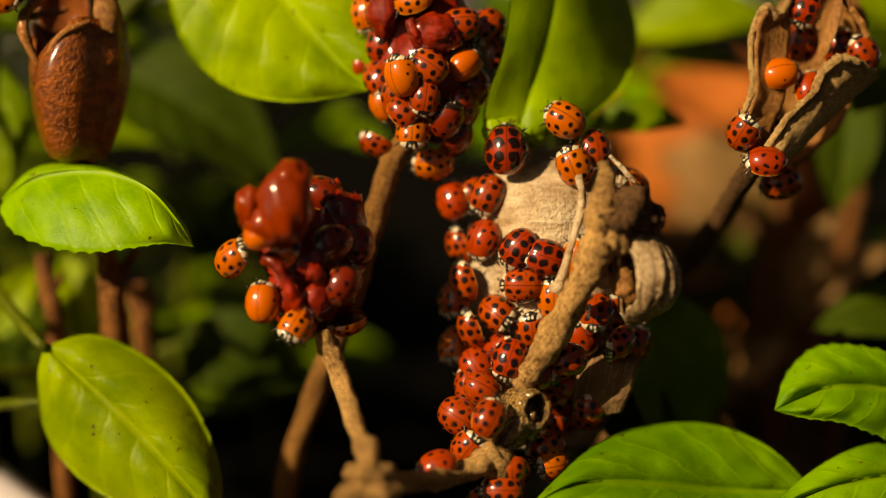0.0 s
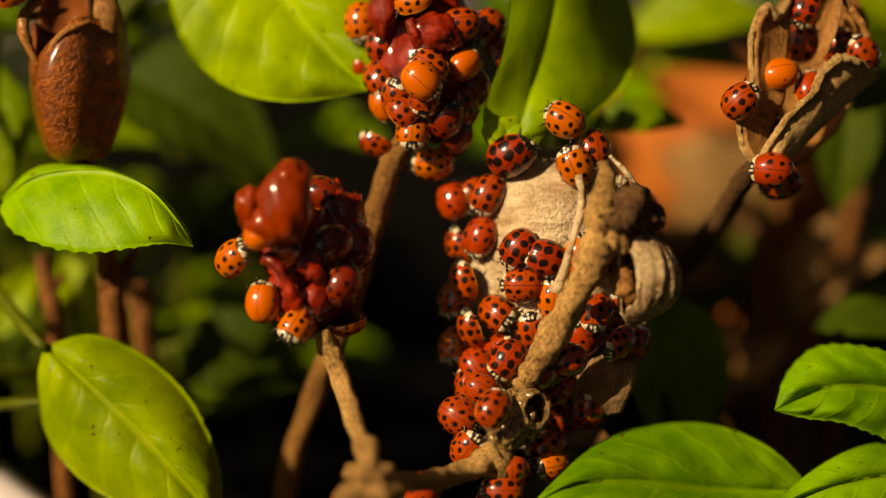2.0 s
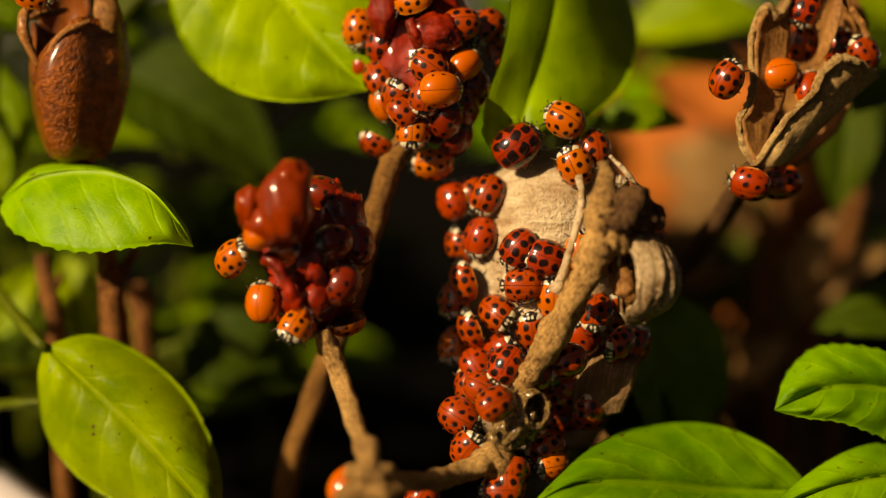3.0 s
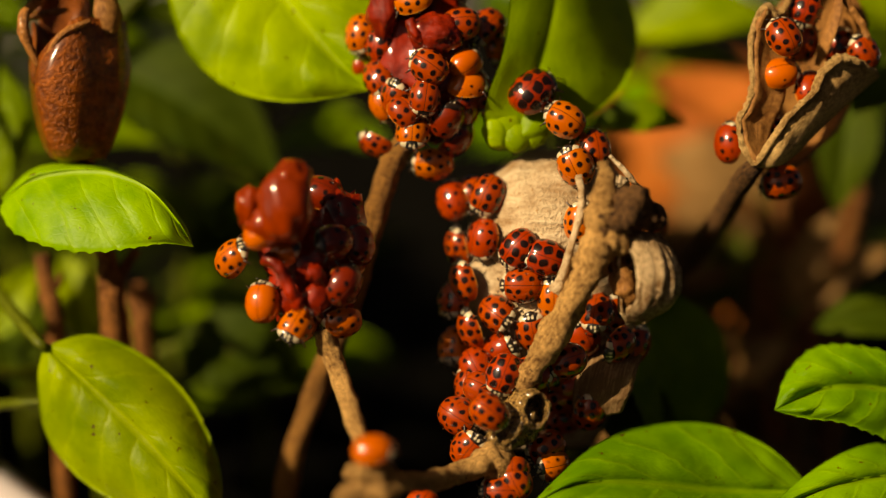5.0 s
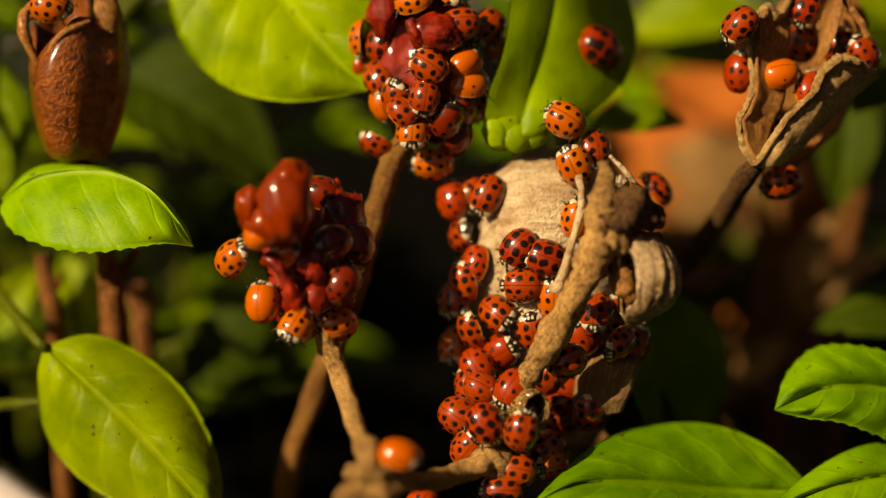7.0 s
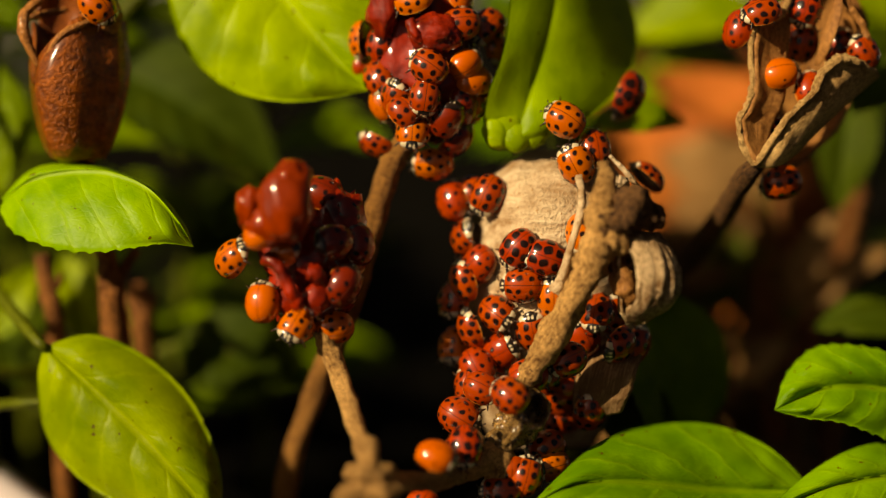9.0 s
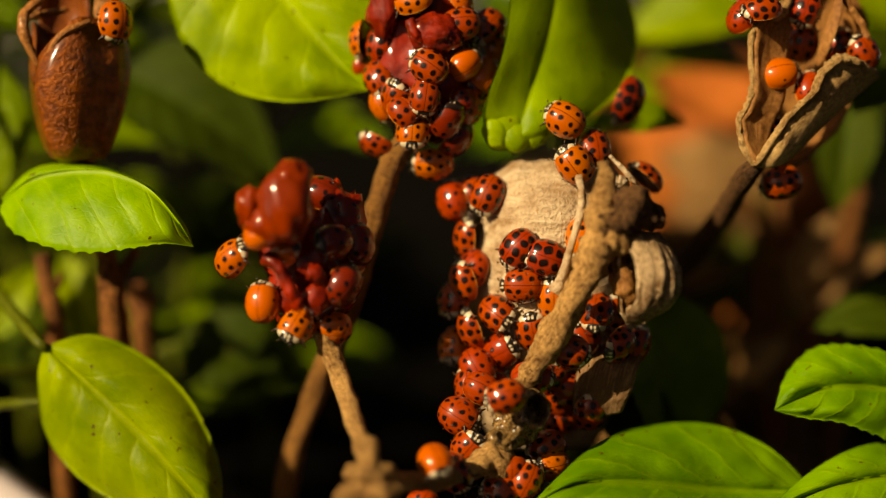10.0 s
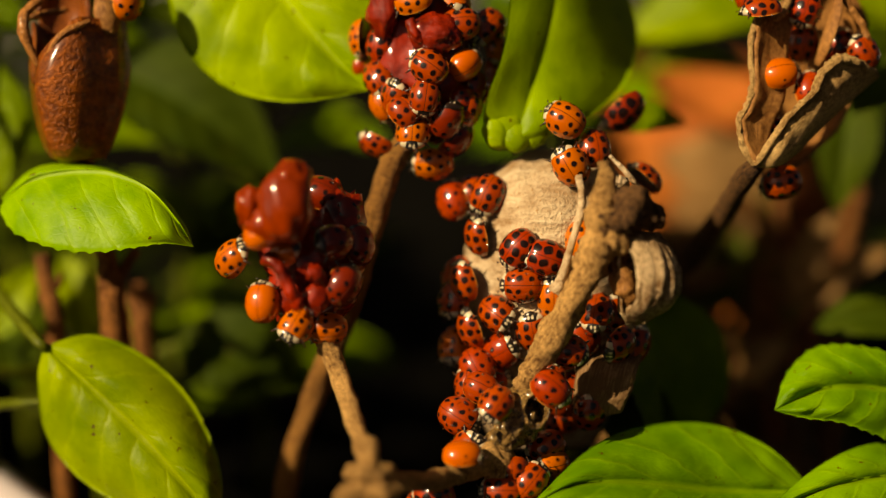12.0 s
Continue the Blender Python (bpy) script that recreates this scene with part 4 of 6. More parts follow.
blade_on(left_herb, [(-61.8, -15.0, -9), (-63.1, -19.9, -10), (-62.1, -28.6, -11), (-56.8, -35.4, -9.5), (-49.2, -39.6, -7.5), (-41.0, -42.3, -5), (-34.3, -42.9, -3)],
         [(-61.8, -15.0, -9), (-56.5, -19.1, -7), (-50.9, -23.7, -5), (-46.0, -28.3, -4), (-41.6, -33.0, -3), (-37.4, -37.9, -3), (-34.3, -42.9, -3)],
         [(-61.8, -15.0, -9), (-54.6, -13.2, -9), (-46.8, -16.2, -9), (-40.4, -21.6, -8.5), (-36.3, -28.2, -7.5), (-33.9, -35.4, -5.5), (-34.3, -42.9, -3)], LEAF_GOLD, (-76.7, -3.6, -30), seed=2, teeth=0.008, puff=2.1, quilt=0.6, wave=0.8)
blade_on(left_herb, [(-80.4, 32.5, -36), (-81.8, 25.8, -36), (-81.3, 19.1, -36), (-79.4, 14.4, -36), (-77.0, 11.0, -36), (-74.7, 9.1, -36)],
         [(-79.9, 32.3, -34), (-77.1, 28.5, -34), (-74.7, 23.8, -34), (-73.3, 19.0, -34), (-73.1, 14.3, -34), (-74.2, 9.1, -34)],
         [(-79.7, 32.2, -33), (-74.0, 31.2, -33), (-70.6, 27.5, -33), (-69.3, 21.3, -33), (-70.0, 15.2, -33), (-74.0, 9.1, -33)], LEAF_MID, (-75.6, 18.0, -28), seed=31)
blade_on(left_herb, [(-83.3, 46.4, -40), (-82.8, 42.5, -40), (-80.4, 39.6, -40), (-77.5, 37.9, -40), (-74.6, 37.1, -40), (-71.9, 37.9, -40)],
         [(-83.3, 46.4, -40), (-80.4, 44.4, -40), (-78.0, 42.5, -40), (-76.0, 40.6, -40), (-74.1, 38.8, -40), (-71.9, 37.9, -40)],
         [(-83.3, 46.4, -40), (-79.4, 47.3, -40), (-75.5, 45.9, -40), (-73.1, 43.5, -40), (-71.7, 40.6, -40), (-71.9, 37.9, -40)], LEAF_MID, (-74.5, 30.0, -27), seed=32)
leaf_on(left_herb, (-60.4, -16.5, -44), (-65.9, -0.4, -46), 9.5, (0.1, 0.3, 0.95), LEAF_GOLD, (-76.9, -20.0, -30), seed=34)
leaf_on(left_herb, (-78.4, -15.5, -44), (-70.4, -2.8, -46), 9, (0.1, 0.3, 0.95), LEAF_GOLD, (-76.9, -14.0, -30), seed=35)
stem(left_herb, [(-76.9, -26.1, -30), (-68.8, -24.7, -18), (-63.1, -24.1, -14)], [0.9, 0.8, 0.7], mat=GREEN_STEM, name="leaf_stalk")

top_herb = herb(-61.0, -26.4, -60, "herb with broad yellow-green leaves behind the tall seed head")
stem(top_herb, [to_soil(-61.0, -26.4, -60), (-62.0, 0.1, -55), (-61.5, 32.2, -48), (-37.0, 58.9, -40)], [2.2, 2.0, 1.7, 1.2], mat=GREEN_STEM)
blade_on(top_herb, [(-40.7, 56.5, -16), (-44.0, 47.3, -14), (-43.3, 39.1, -13), (-40.1, 30.9, -12), (-33.0, 24.8, -11), (-23.2, 22.9, -10.5), (-11.3, 24.7, -10)],
         [(-40.7, 56.5, -16), (-35.2, 51.0, -15), (-29.7, 45.0, -14), (-24.8, 39.1, -13), (-20.2, 33.5, -12), (-15.8, 28.7, -11), (-11.3, 24.7, -10)],
         [(-40.7, 56.5, -16), (-28.0, 57.2, -15), (-19.0, 51.7, -14), (-12.8, 45.3, -13), (-8.3, 38.1, -12), (-7.4, 30.9, -11), (-11.3, 24.7, -10)], LEAF_LIME, (-37.0, 56.9, -40), seed=3, teeth=0.01, puff=1.8, quilt=0.45)
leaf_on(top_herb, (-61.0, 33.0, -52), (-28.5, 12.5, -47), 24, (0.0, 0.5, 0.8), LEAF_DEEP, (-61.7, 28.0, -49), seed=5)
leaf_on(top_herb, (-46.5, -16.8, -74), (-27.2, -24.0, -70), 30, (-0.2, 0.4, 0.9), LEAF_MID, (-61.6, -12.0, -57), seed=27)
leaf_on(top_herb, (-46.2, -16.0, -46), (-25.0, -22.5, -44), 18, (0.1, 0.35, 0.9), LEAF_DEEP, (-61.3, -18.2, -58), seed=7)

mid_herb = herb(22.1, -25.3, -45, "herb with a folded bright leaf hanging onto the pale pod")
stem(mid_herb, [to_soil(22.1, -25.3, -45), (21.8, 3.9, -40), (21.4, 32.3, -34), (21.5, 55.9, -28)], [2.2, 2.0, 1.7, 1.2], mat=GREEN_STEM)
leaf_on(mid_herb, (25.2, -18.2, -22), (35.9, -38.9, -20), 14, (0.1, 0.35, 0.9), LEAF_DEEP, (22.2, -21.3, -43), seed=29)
# the big folded leaf: its midrib runs down to a puckered end
blade_on(mid_herb, [(10.7, 43.4, -5.5), (10.2, 38.1, -5), (9.6, 32.8, -4), (8.6, 28.4, -3), (7.0, 24.2, -2.7), (6.3, 20.4, -5.0), (6.4, 18.2, -7.3), (7.0, 16.6, -7.5)],
         [(18.1, 44.0, -10), (17.4, 38.7, -9.5), (16.3, 33.3, -8.5), (15.0, 28.8, -7.5), (13.5, 24.4, -6.2), (12.3, 20.5, -5.5), (11.5, 18.1, -5.8), (10.9, 16.6, -6.5)],
         [(27.6, 46.0, -24), (30.3, 40.4, -23), (31.5, 34.8, -22), (30.6, 30.0, -19.5), (27.9, 25.1, -15), (23.0, 20.8, -10.0), (18.0, 18.3, -7.6), (15.2, 16.7, -7.6)], LEAF_PLAIN, (21.5, 55.9, -28), seed=4, puff=0.4, swell=5.0, wave=0.4, quilt=0.0, pucker=0.6, half=24)
grown("leaf_curl", blob((9.6, 20.0, -6.9), (3.3, 4.6, 1.9), 0, 0.10, 1.7, 30, Matrix.Rotation(radians(10), 3, "Z")), LEAF_LIME, mid_herb, "puckered yellow-green leaf end")
grown("leaf_curl", blob((13.1, 19.8, -7.4), (2.8, 4.2, 1.8), 1, 0.10, 1.7, 30, Matrix.Rotation(radians(-8), 3, "Z")), LEAF_LIME, mid_herb, "puckered yellow-green leaf end")
grown("leaf_curl", blob((8.2, 17.9, -6.3), (2.0, 2.8, 1.6), 2, 0.12, 1.7, 30, Matrix.Rotation(radians(14), 3, "Z")), LEAF_LIME, mid_herb, "puckered yellow-green leaf end")
grown("leaf_curl", blob((11.2, 17.2, -6.2), (2.3, 2.4, 1.5), 3, 0.12, 1.7, 30, Matrix.Rotation(radians(0), 3, "Z")), LEAF_LIME, mid_herb, "puckered yellow-green leaf end")
grown("leaf_curl", blob((14.2, 17.9, -6.5), (1.9, 2.4, 1.5), 4, 0.12, 1.7, 30, Matrix.Rotation(radians(-16), 3, "Z")), LEAF_LIME, mid_herb, "puckered yellow-green leaf end")
leaf_on(mid_herb, (24.9, 21.1, -30), (40.3, 20.9, -30), 8, (-0.3, 0.4, 0.85), LEAF_MID, (21.6, 17.3, -38), seed=9)
leaf_on(mid_herb, (31.3, -5.4, -24), (36.8, -37.5, -24), 25, (0.55, 0.2, 0.8), LEAF_MID, (22.1, -11.5, -42), seed=10)

right_herb = herb(81.0, -35.9, -34, "bright green herb with toothed leaves beside the open capsule")
stem(right_herb, [to_soil(81.0, -35.9, -34), (80.5, -15.0, -32), (79.6, 13.2, -30), (79.1, 35.6, -30)], [2.2, 2.0, 1.7, 1.2], mat=GREEN_STEM)
blade_on(right_herb, [(57.1, -37.2, -7), (50.0, -40.9, -1), (40.8, -43.5, 4), (31.9, -43.8, 8), (23.5, -41.8, 10), (16.6, -39.1, 9), (12.1, -38.4, 8)],
         [(57.1, -37.2, -7), (48.9, -37.1, -5), (40.7, -36.5, -2), (32.6, -35.2, 2), (24.7, -34.4, 5), (17.9, -35.0, 7), (12.1, -38.4, 8)],
         [(57.1, -37.2, -7), (50.6, -30.8, -10), (41.7, -27.1, -9), (31.7, -27.0, -6), (23.1, -29.4, -1), (16.9, -33.9, 4), (12.1, -38.4, 8)], LEAF, (81.0, -39.7, -34), seed=11, teeth=0.006, puff=1.7, quilt=1.1, wave=0.9, lanes=4.5)
blade_on(right_herb, [(78.2, -24.4, -8), (74.9, -28.9, -5), (70.1, -29.5, -3), (65.1, -28.0, -2), (60.3, -26.3, -1.5), (54.8, -25.6, -1.5), (50.2, -24.5, -2)],
         [(78.2, -24.4, -8), (72.7, -22.5, -7), (67.3, -21.4, -6), (62.8, -21.0, -5), (58.2, -21.3, -4), (53.9, -22.8, -3), (50.2, -24.5, -2)],
         [(78.2, -24.4, -8), (74.7, -18.2, -8), (68.5, -15.8, -7.5), (62.2, -14.6, -6.5), (56.5, -15.3, -5.5), (52.2, -19.4, -4), (50.2, -24.5, -2)], LEAF, (80.8, -24.4, -33), seed=12, teeth=0.06, puff=1.3, quilt=0.9, wave=1.2, lanes=5.0)
blade_on(right_herb, [(79.2, -35.4, -5), (75.6, -39.6, -1), (69.8, -42.1, 2), (63.4, -42.7, 4), (57.6, -42.3, 4), (51.7, -41.0, 4), (47.6, -39.9, 3)],
         [(79.2, -35.4, -5), (73.8, -34.6, -4), (68.4, -34.4, -3), (62.8, -34.9, -1), (57.3, -35.9, 1), (52.0, -37.8, 2), (47.6, -39.9, 3)],
         [(79.2, -35.4, -5), (75.4, -30.8, -7), (70.1, -29.7, -7), (64.5, -29.9, -5), (58.9, -31.9, -3), (52.8, -35.5, 0), (47.6, -39.9, 3)], LEAF, (81.0, -34.0, -34), seed=13, teeth=0.008, puff=1.4, quilt=0.7)
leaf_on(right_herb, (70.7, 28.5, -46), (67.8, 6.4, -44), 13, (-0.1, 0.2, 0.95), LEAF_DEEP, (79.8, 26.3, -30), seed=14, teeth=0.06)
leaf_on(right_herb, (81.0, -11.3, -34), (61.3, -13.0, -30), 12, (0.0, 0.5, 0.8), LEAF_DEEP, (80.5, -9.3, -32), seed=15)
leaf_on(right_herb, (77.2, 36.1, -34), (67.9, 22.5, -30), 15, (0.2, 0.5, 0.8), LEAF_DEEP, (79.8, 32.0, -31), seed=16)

back_herb = herb(50.7, 13.5, -130, "pale green herb beyond the terracotta flower pot")
stem(back_herb, [to_soil(44.6, 13.5, -130), (43.6, 40.6, -120), (42.5, 62.8, -110)], [2.2, 2.0, 1.4], mat=GREEN_STEM)
leaf_on(back_herb, (34.2, 39.9, -70), (60.8, 41.6, -66), 18, (0.0, 0.6, 0.7), LEAF_GOLD, (43.3, 45.1, -118), seed=17)
leaf_on(back_herb, (38.9, 34.1, -75), (57.5, 32.8, -72), 10, (0.0, 0.7, 0.6), LEAF_GOLD, (43.6, 38.2, -120), seed=18)
leaf_on(back_herb, (65.5, 53.2, -75), (85.5, 39.9, -70), 20, (0.0, 0.6, 0.7), LEAF_GOLD, (42.5, 60.5, -110), seed=19)


def far_herb(u, v, o, count, seed, mats, spread=34):
    """A bushy herb in the background: a stem with pairs of leaves."""
    rnd = random.Random(seed)
    foot = spot(*to_soil(u, v, o))
    ob = rooted("herb", foot, "shaded green herb among the other herbs in the planter", "herb", "leafy green herbs")
    top = foot + Vector((rnd.uniform(-0.012, 0.012), rnd.uniform(-0.01, 0.01), 0.10 + 0.03 * rnd.random()))
    grown("stem", tube([foot - Vector((0, 0, 0.003)), (foot + top) / 2 + Vector((0.003, 0, 0)), top], [0.0014, 0.0011, 0.0007], 8, 6), GREEN_STEM, ob)
    for k in range(count):
        s = 0.2 + 0.8 * k / max(1, count - 1)
        p = foot.lerp(top, s)
        a = k * 2.4 + rnd.uniform(-0.4, 0.4)
        d = Vector((math.cos(a), math.sin(a), rnd.uniform(0.0, 0.5))).normalized()
        b = p + d * 0.006
        t = b + d * rnd.uniform(0.7, 1.1) * spread / 1000 + Vector((0, 0, -0.005))
        grown("leaf", leaf_mesh(b, t, rnd.uniform(0.55, 0.7) * spread / 1000, Vector((0, -0.25, 1)), seed=seed + k, long=14, half=4, fold=18), rnd.choice(mats), ob)
        grown("leaf_stalk", tube([p, b + (t - b) * 0.05], [0.0008, 0.0006], 6, 2), GREEN_STEM, ob)
    return ob


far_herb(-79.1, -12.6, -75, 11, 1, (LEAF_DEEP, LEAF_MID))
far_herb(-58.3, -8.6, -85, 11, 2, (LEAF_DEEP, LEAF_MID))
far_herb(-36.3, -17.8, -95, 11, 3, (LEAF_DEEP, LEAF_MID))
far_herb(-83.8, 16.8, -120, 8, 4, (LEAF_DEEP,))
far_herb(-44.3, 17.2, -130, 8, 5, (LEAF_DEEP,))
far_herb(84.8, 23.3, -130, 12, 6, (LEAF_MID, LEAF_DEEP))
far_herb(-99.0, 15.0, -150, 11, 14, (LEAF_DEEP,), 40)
far_herb(26.9, 30.0, -140, 12, 7, (LEAF, LEAF_GOLD))

# a withered herb with tan leaves
withered = rooted("withered_herb", spot(*to_soil(64.6, -20.9, -70)), "withered herb with curled tan dry leaves beside the flower pot", "withered herb")
stem(withered, [to_soil(64.6, -20.9, -70), (63.7, -6.2, -68), (58.4, 4.2, -64), (52.6, 11.3, -60)], [1.9, 1.8, 1.5, 1.0], mat=TWIG, rough=0.2, knots=0.3, seed=61)
leaf_on(withered, (63.5, 9.7, -94), (41.5, 18.4, -92), 20, (-0.4, 0.45, 0.8), DRY_LEAF, (57.9, 4.7, -64), seed=21, fold=30, arch=0.1, wave=0.12)
leaf_on(withered, (64.0, -3.0, -94), (44.5, 10.0, -92), 22, (-0.45, 0.45, 0.75), DRY_LEAF, (58.9, 1.7, -66), seed=26, fold=16, arch=0.1, wave=0.12)
leaf_on(withered, (62.8, -10.3, -66), (72.0, 7.2, -60), 9, (-0.2, 0.3, 0.9), DRY_LEAF, (63.7, -10.8, -68), seed=22, fold=35, arch=0.1, wave=0.12)
leaf_on(withered, (61.4, -0.9, -70), (57.9, 7.5, -74), 6, (-0.3, 0.3, 0.9), DRY_LEAF, (61.3, -2.0, -66), seed=23, fold=35, wave=0.12)
leaf_on(withered, (63.2, -16.6, -68), (53.2, -25.7, -64), 7, (0.0, 0.5, 0.85), DRY_LEAF, (64.1, -16.6, -69), seed=24, fold=35, wave=0.12)
leaf_on(withered, (64.9, -12.3, -66), (81.6, 0.1, -62), 8, (0.0, 0.6, 0.8), DRY_LEAF, (64.0, -12.4, -68), seed=25, fold=35, wave=0.12)

leaf_on(withered, (59.6, -5.3, -82), (46.4, 0.1, -80), 14, (0.0, 0.4, 0.9), DEAD_LEAF, (62.1, -5.1, -68), seed=28, fold=16)

rnd = random.Random(5)
for k in range(20):
    u, v, o = 36 + 7 * (k % 4) + rnd.uniform(-3, 3), -7 - 9 * (k // 4) + rnd.uniform(-4, 4), -80 + rnd.uniform(-8, 12)
    a = rnd.uniform(3.6, 5.8)
    leaf_on(withered, (u, v + 8, o), (u + 13 * math.cos(a), v + 14 * math.sin(a), o + rnd.uniform(-4, 4)), rnd.uniform(13, 19), (rnd.uniform(0.0, 0.7), 0.3, 0.7), DEAD_LEAF,
            (52, 0 - 9 * (k // 4), -78), seed=50 + k, fold=20, wave=0.15, long=14, half=4)
for k in range(9):
    u, v, o = 38 + 5.5 * (k % 5) + rnd.uniform(-2, 2), -4 - 11 * (k // 5) + rnd.uniform(-4, 4), -74 + rnd.uniform(-8, 8)
    a = rnd.uniform(0, 6.28)
    leaf_on(withered, (u, v, o), (u + 15 * math.cos(a), v + 11 * math.sin(a) - 3, o + rnd.uniform(-5, 5)), rnd.uniform(6, 10), (rnd.uniform(-0.4, 0.4), 0.6, 0.7), DEAD_LEAF,
            (55, 2 - 8 * (k // 5), -72), seed=30 + k, fold=32, wave=0.15, long=14, half=4)

# brown leafless stems among the herbs
for a, b, c, r in (((-65.1, -0.8, -24), (-64.2, -7.3, -24), (-63.0, -15.6, -25), 1.5), ((-49.3, 0.1, -20), (-52.8, -5.3, -19), (-54.0, -2.6, -18), 1.0),
                   ((-51.5, -5.6, -34), (-50.5, -11.3, -34), (-50.1, -16.9, -34), 2.0), ((62.8, 11.5, -66), (61.1, 2.2, -68), (60.4, -4.1, -70), 1.6),
                   ((77.2, 11.6, -70), (75.5, 2.2, -72), (74.8, -6.3, -74), 1.5), ((49.3, -17.4, -44), (47.5, -21.4, -45), (46.7, -25.4, -46), 1.7)):
    dry = rooted("dead_plant", spot(*to_soil(*c)), "bare brown dry stem standing in the soil", "dead plant", "bare dead plants")
    stem(dry, [a, b, c, to_soil(*c)], [r * 0.8, r, r, r * 1.1], mat=TWIG, rough=0.2, knots=0.3, seed=a[0])
    stem(dry, [b, (b[0] + 1.6, b[1] + 1.6, b[2] + 0.4), (b[0] + 2.4, b[1] + 3.4, b[2] + 0.2)], [r * 0.6, r * 0.45, r * 0.25], mat=TWIG, name="side_shoot", rough=0.2, seed=a[1])

# ---- the beetles ----
bug("spotted_orange", stand(18.2, 19.6, -2.5, 145, 0.05, 0.30))
bug("spotted_red", stand(22.7, 15.4, -4.0, 95, 0.20, 0.40))
bug("spotted_red", stand(6.9, 7.9, -5.4, 245, -0.25, 0.15))
bug("spotted_red", stand(4.6, 7.8, -10.2, 250, -0.93, 0.31))
bug("plain_red", stand(1.9, 7.8, -9.7, 120, -0.75, 0.03))
bug("bold_red", stand(11.4, -0.2, -1.3, 225, -0.38, 0.13))
bug("bold_red", stand(15.2, -1.3, -0.5, 160, 0.08, 0.03), 1.05)
bug("speckled_red", stand(11.8, -5.5, -1.7, 180, -0.10, 0.00))
bug("spotted_orange", stand(16.9, -7.2, -1.6, 90, -0.09, -0.26))
bug("spotted_red", stand(8.8, -10.1, -3.9, -35, -0.55, 0.30))
bug("spotted_red", stand(13.7, -11.9, -3.1, 100, 0.01, -0.52))
bug("plain_red", stand(9.4, -15.3, -5.0, 30, -0.55, -0.36), 1.05)
bug("spotted_red", stand(2.1, -8.2, -8.5, 270, -0.60, 0.40))
bug("spotted_red", stand(3.8, -4.4, -6.0, 100, -0.85, -0.26))
bug("spotted_red", stand(5.0, -11.6, -5.0, 60, -0.90, -0.36))
bug("spotted_orange", stand(2.1, -15.5, -9.5, 275, -0.50, 0.50))
bug("plain_red", stand(5.5, -18.4, -3.5, 300, -0.20, 0.20))
bug("speckled_red", stand(4.5, -20.7, -3.0, 100, -0.30, 0.10))
bug("speckled_red", stand(6.1, -21.2, 0.0, 330, 0.00, 0.35), 0.9)
bug("plain_red", stand(7.3, -20.0, -6.0, 20, 0.00, 0.00))
bug("speckled_red", stand(2.9, -25.4, 0.0, 330, -0.25, 0.10), 1.05)
bug("speckled_red", stand(4.2, -29.4, 2.5, 50, -0.40, -0.40))
bug("spotted_red", stand(25.8, -9.3, -5.5, 85, 0.63, -0.32))
bug("spotted_red", stand(23.3, -10.2, -2.8, 265, -0.15, 0.50))
bug("plain_red", stand(21.0, -13.0, -4.1, 120, 0.38, -0.30))
bug("spotted_red", stand(26.0, -14.4, -3.0, 180, 0.75, -0.35))
bug("spotted_red", stand(29.0, -14.2, -6.0, 60, 0.80, -0.35))
bug("spotted_red", stand(18.6, -15.6, -4.3, 200, 0.47, -0.26))
bug("spotted_red", stand(16.5, -18.9, -5.4, 60, -0.03, -0.42))
bug("spotted_red", stand(22.3, -24.2, -5.0, 90, 0.40, -0.45))
bug("spotted_red", stand(18.9, -25.8, -9.6, 20, 0.18, -0.84))
bug("plain_red", stand(19.6, -20.8, -6.7, 0, 0.15, -0.43))
bug("spotted_red", stand(17.9, -22.5, -7.3, 120, 0.25, -0.49))
bug("spotted_red", stand(15.2, -30.3, -2.0, 210, 0.20, -0.20))
bug("spotted_orange", stand(16.0, -32.7, -0.5, 190, 0.55, 0.10), 0.9)
bug("spotted_red", stand(10.2, -33.2, 3.0, 270, 0.00, -0.60))
bug("spotted_red", stand(8.5, -36.1, 4.0, 180, -0.10, 0.20))
bug("bold_red", stand(-9.1, 31.7, -6.8, 80, -0.45, 0.10), 0.95)
bug("spotted_red", stand(-2.3, 27.5, -0.9, 145, 0.00, 0.20), 0.95)
bug("spotted_red", stand(-9.4, 25.8, -6.2, 305, -0.45, 0.35), 0.95)
bug("spotted_orange", stand(-8.7, 22.0, -6.8, 300, -0.30, -0.10), 0.85)
bug("spotted_red", stand(-2.7, 22.6, -1.4, 262, 0.05, 0.10), 0.9)
bug("spotted_red", stand(-5.8, 20.3, -2.9, 310, 0.35, 0.45), 0.9)
bug("spotted_orange", stand(-4.6, 17.3, -3.5, 268, 0.00, 0.50), 0.95)
bug("spotted_red", stand(-10.2, 17.1, -9.2, 150, -0.40, -0.88), 0.95)
bug("spotted_orange", stand(-1.9, 13.5, -8.1, 190, 0.00, -0.70))
bug("spotted_red", stand(2.4, 34.0, -3.7, 185, -0.10, 0.35), 0.95)
bug("spotted_red", stand(6.4, 33.9, -7.8, 225, 0.25, 0.25))
bug("spotted_orange", stand(7.4, 31.0, -9.6, 270, 0.88, 0.18), 0.9)
bug("plain_orange", stand(3.4, 28.3, -3.8, 30, 0.45, -0.30), 0.85)
bug("dark_red", stand(4.2, 25.1, -7.1, 90, 0.96, -0.19))
bug("spotted_orange", stand(-4.6, 37.3, -3.8, 170, -0.33, 0.70))
bug("plain_red", stand(-12.7, 29.0, -10.9, 120, -0.90, -0.01), 0.6)
bug("dark_red", stand(1.7, 17.6, -6.6, 90, 0.63, -0.75))
bug("dark_red", stand(0.5, 20.3, -3.4, 90, 0.44, -0.63))
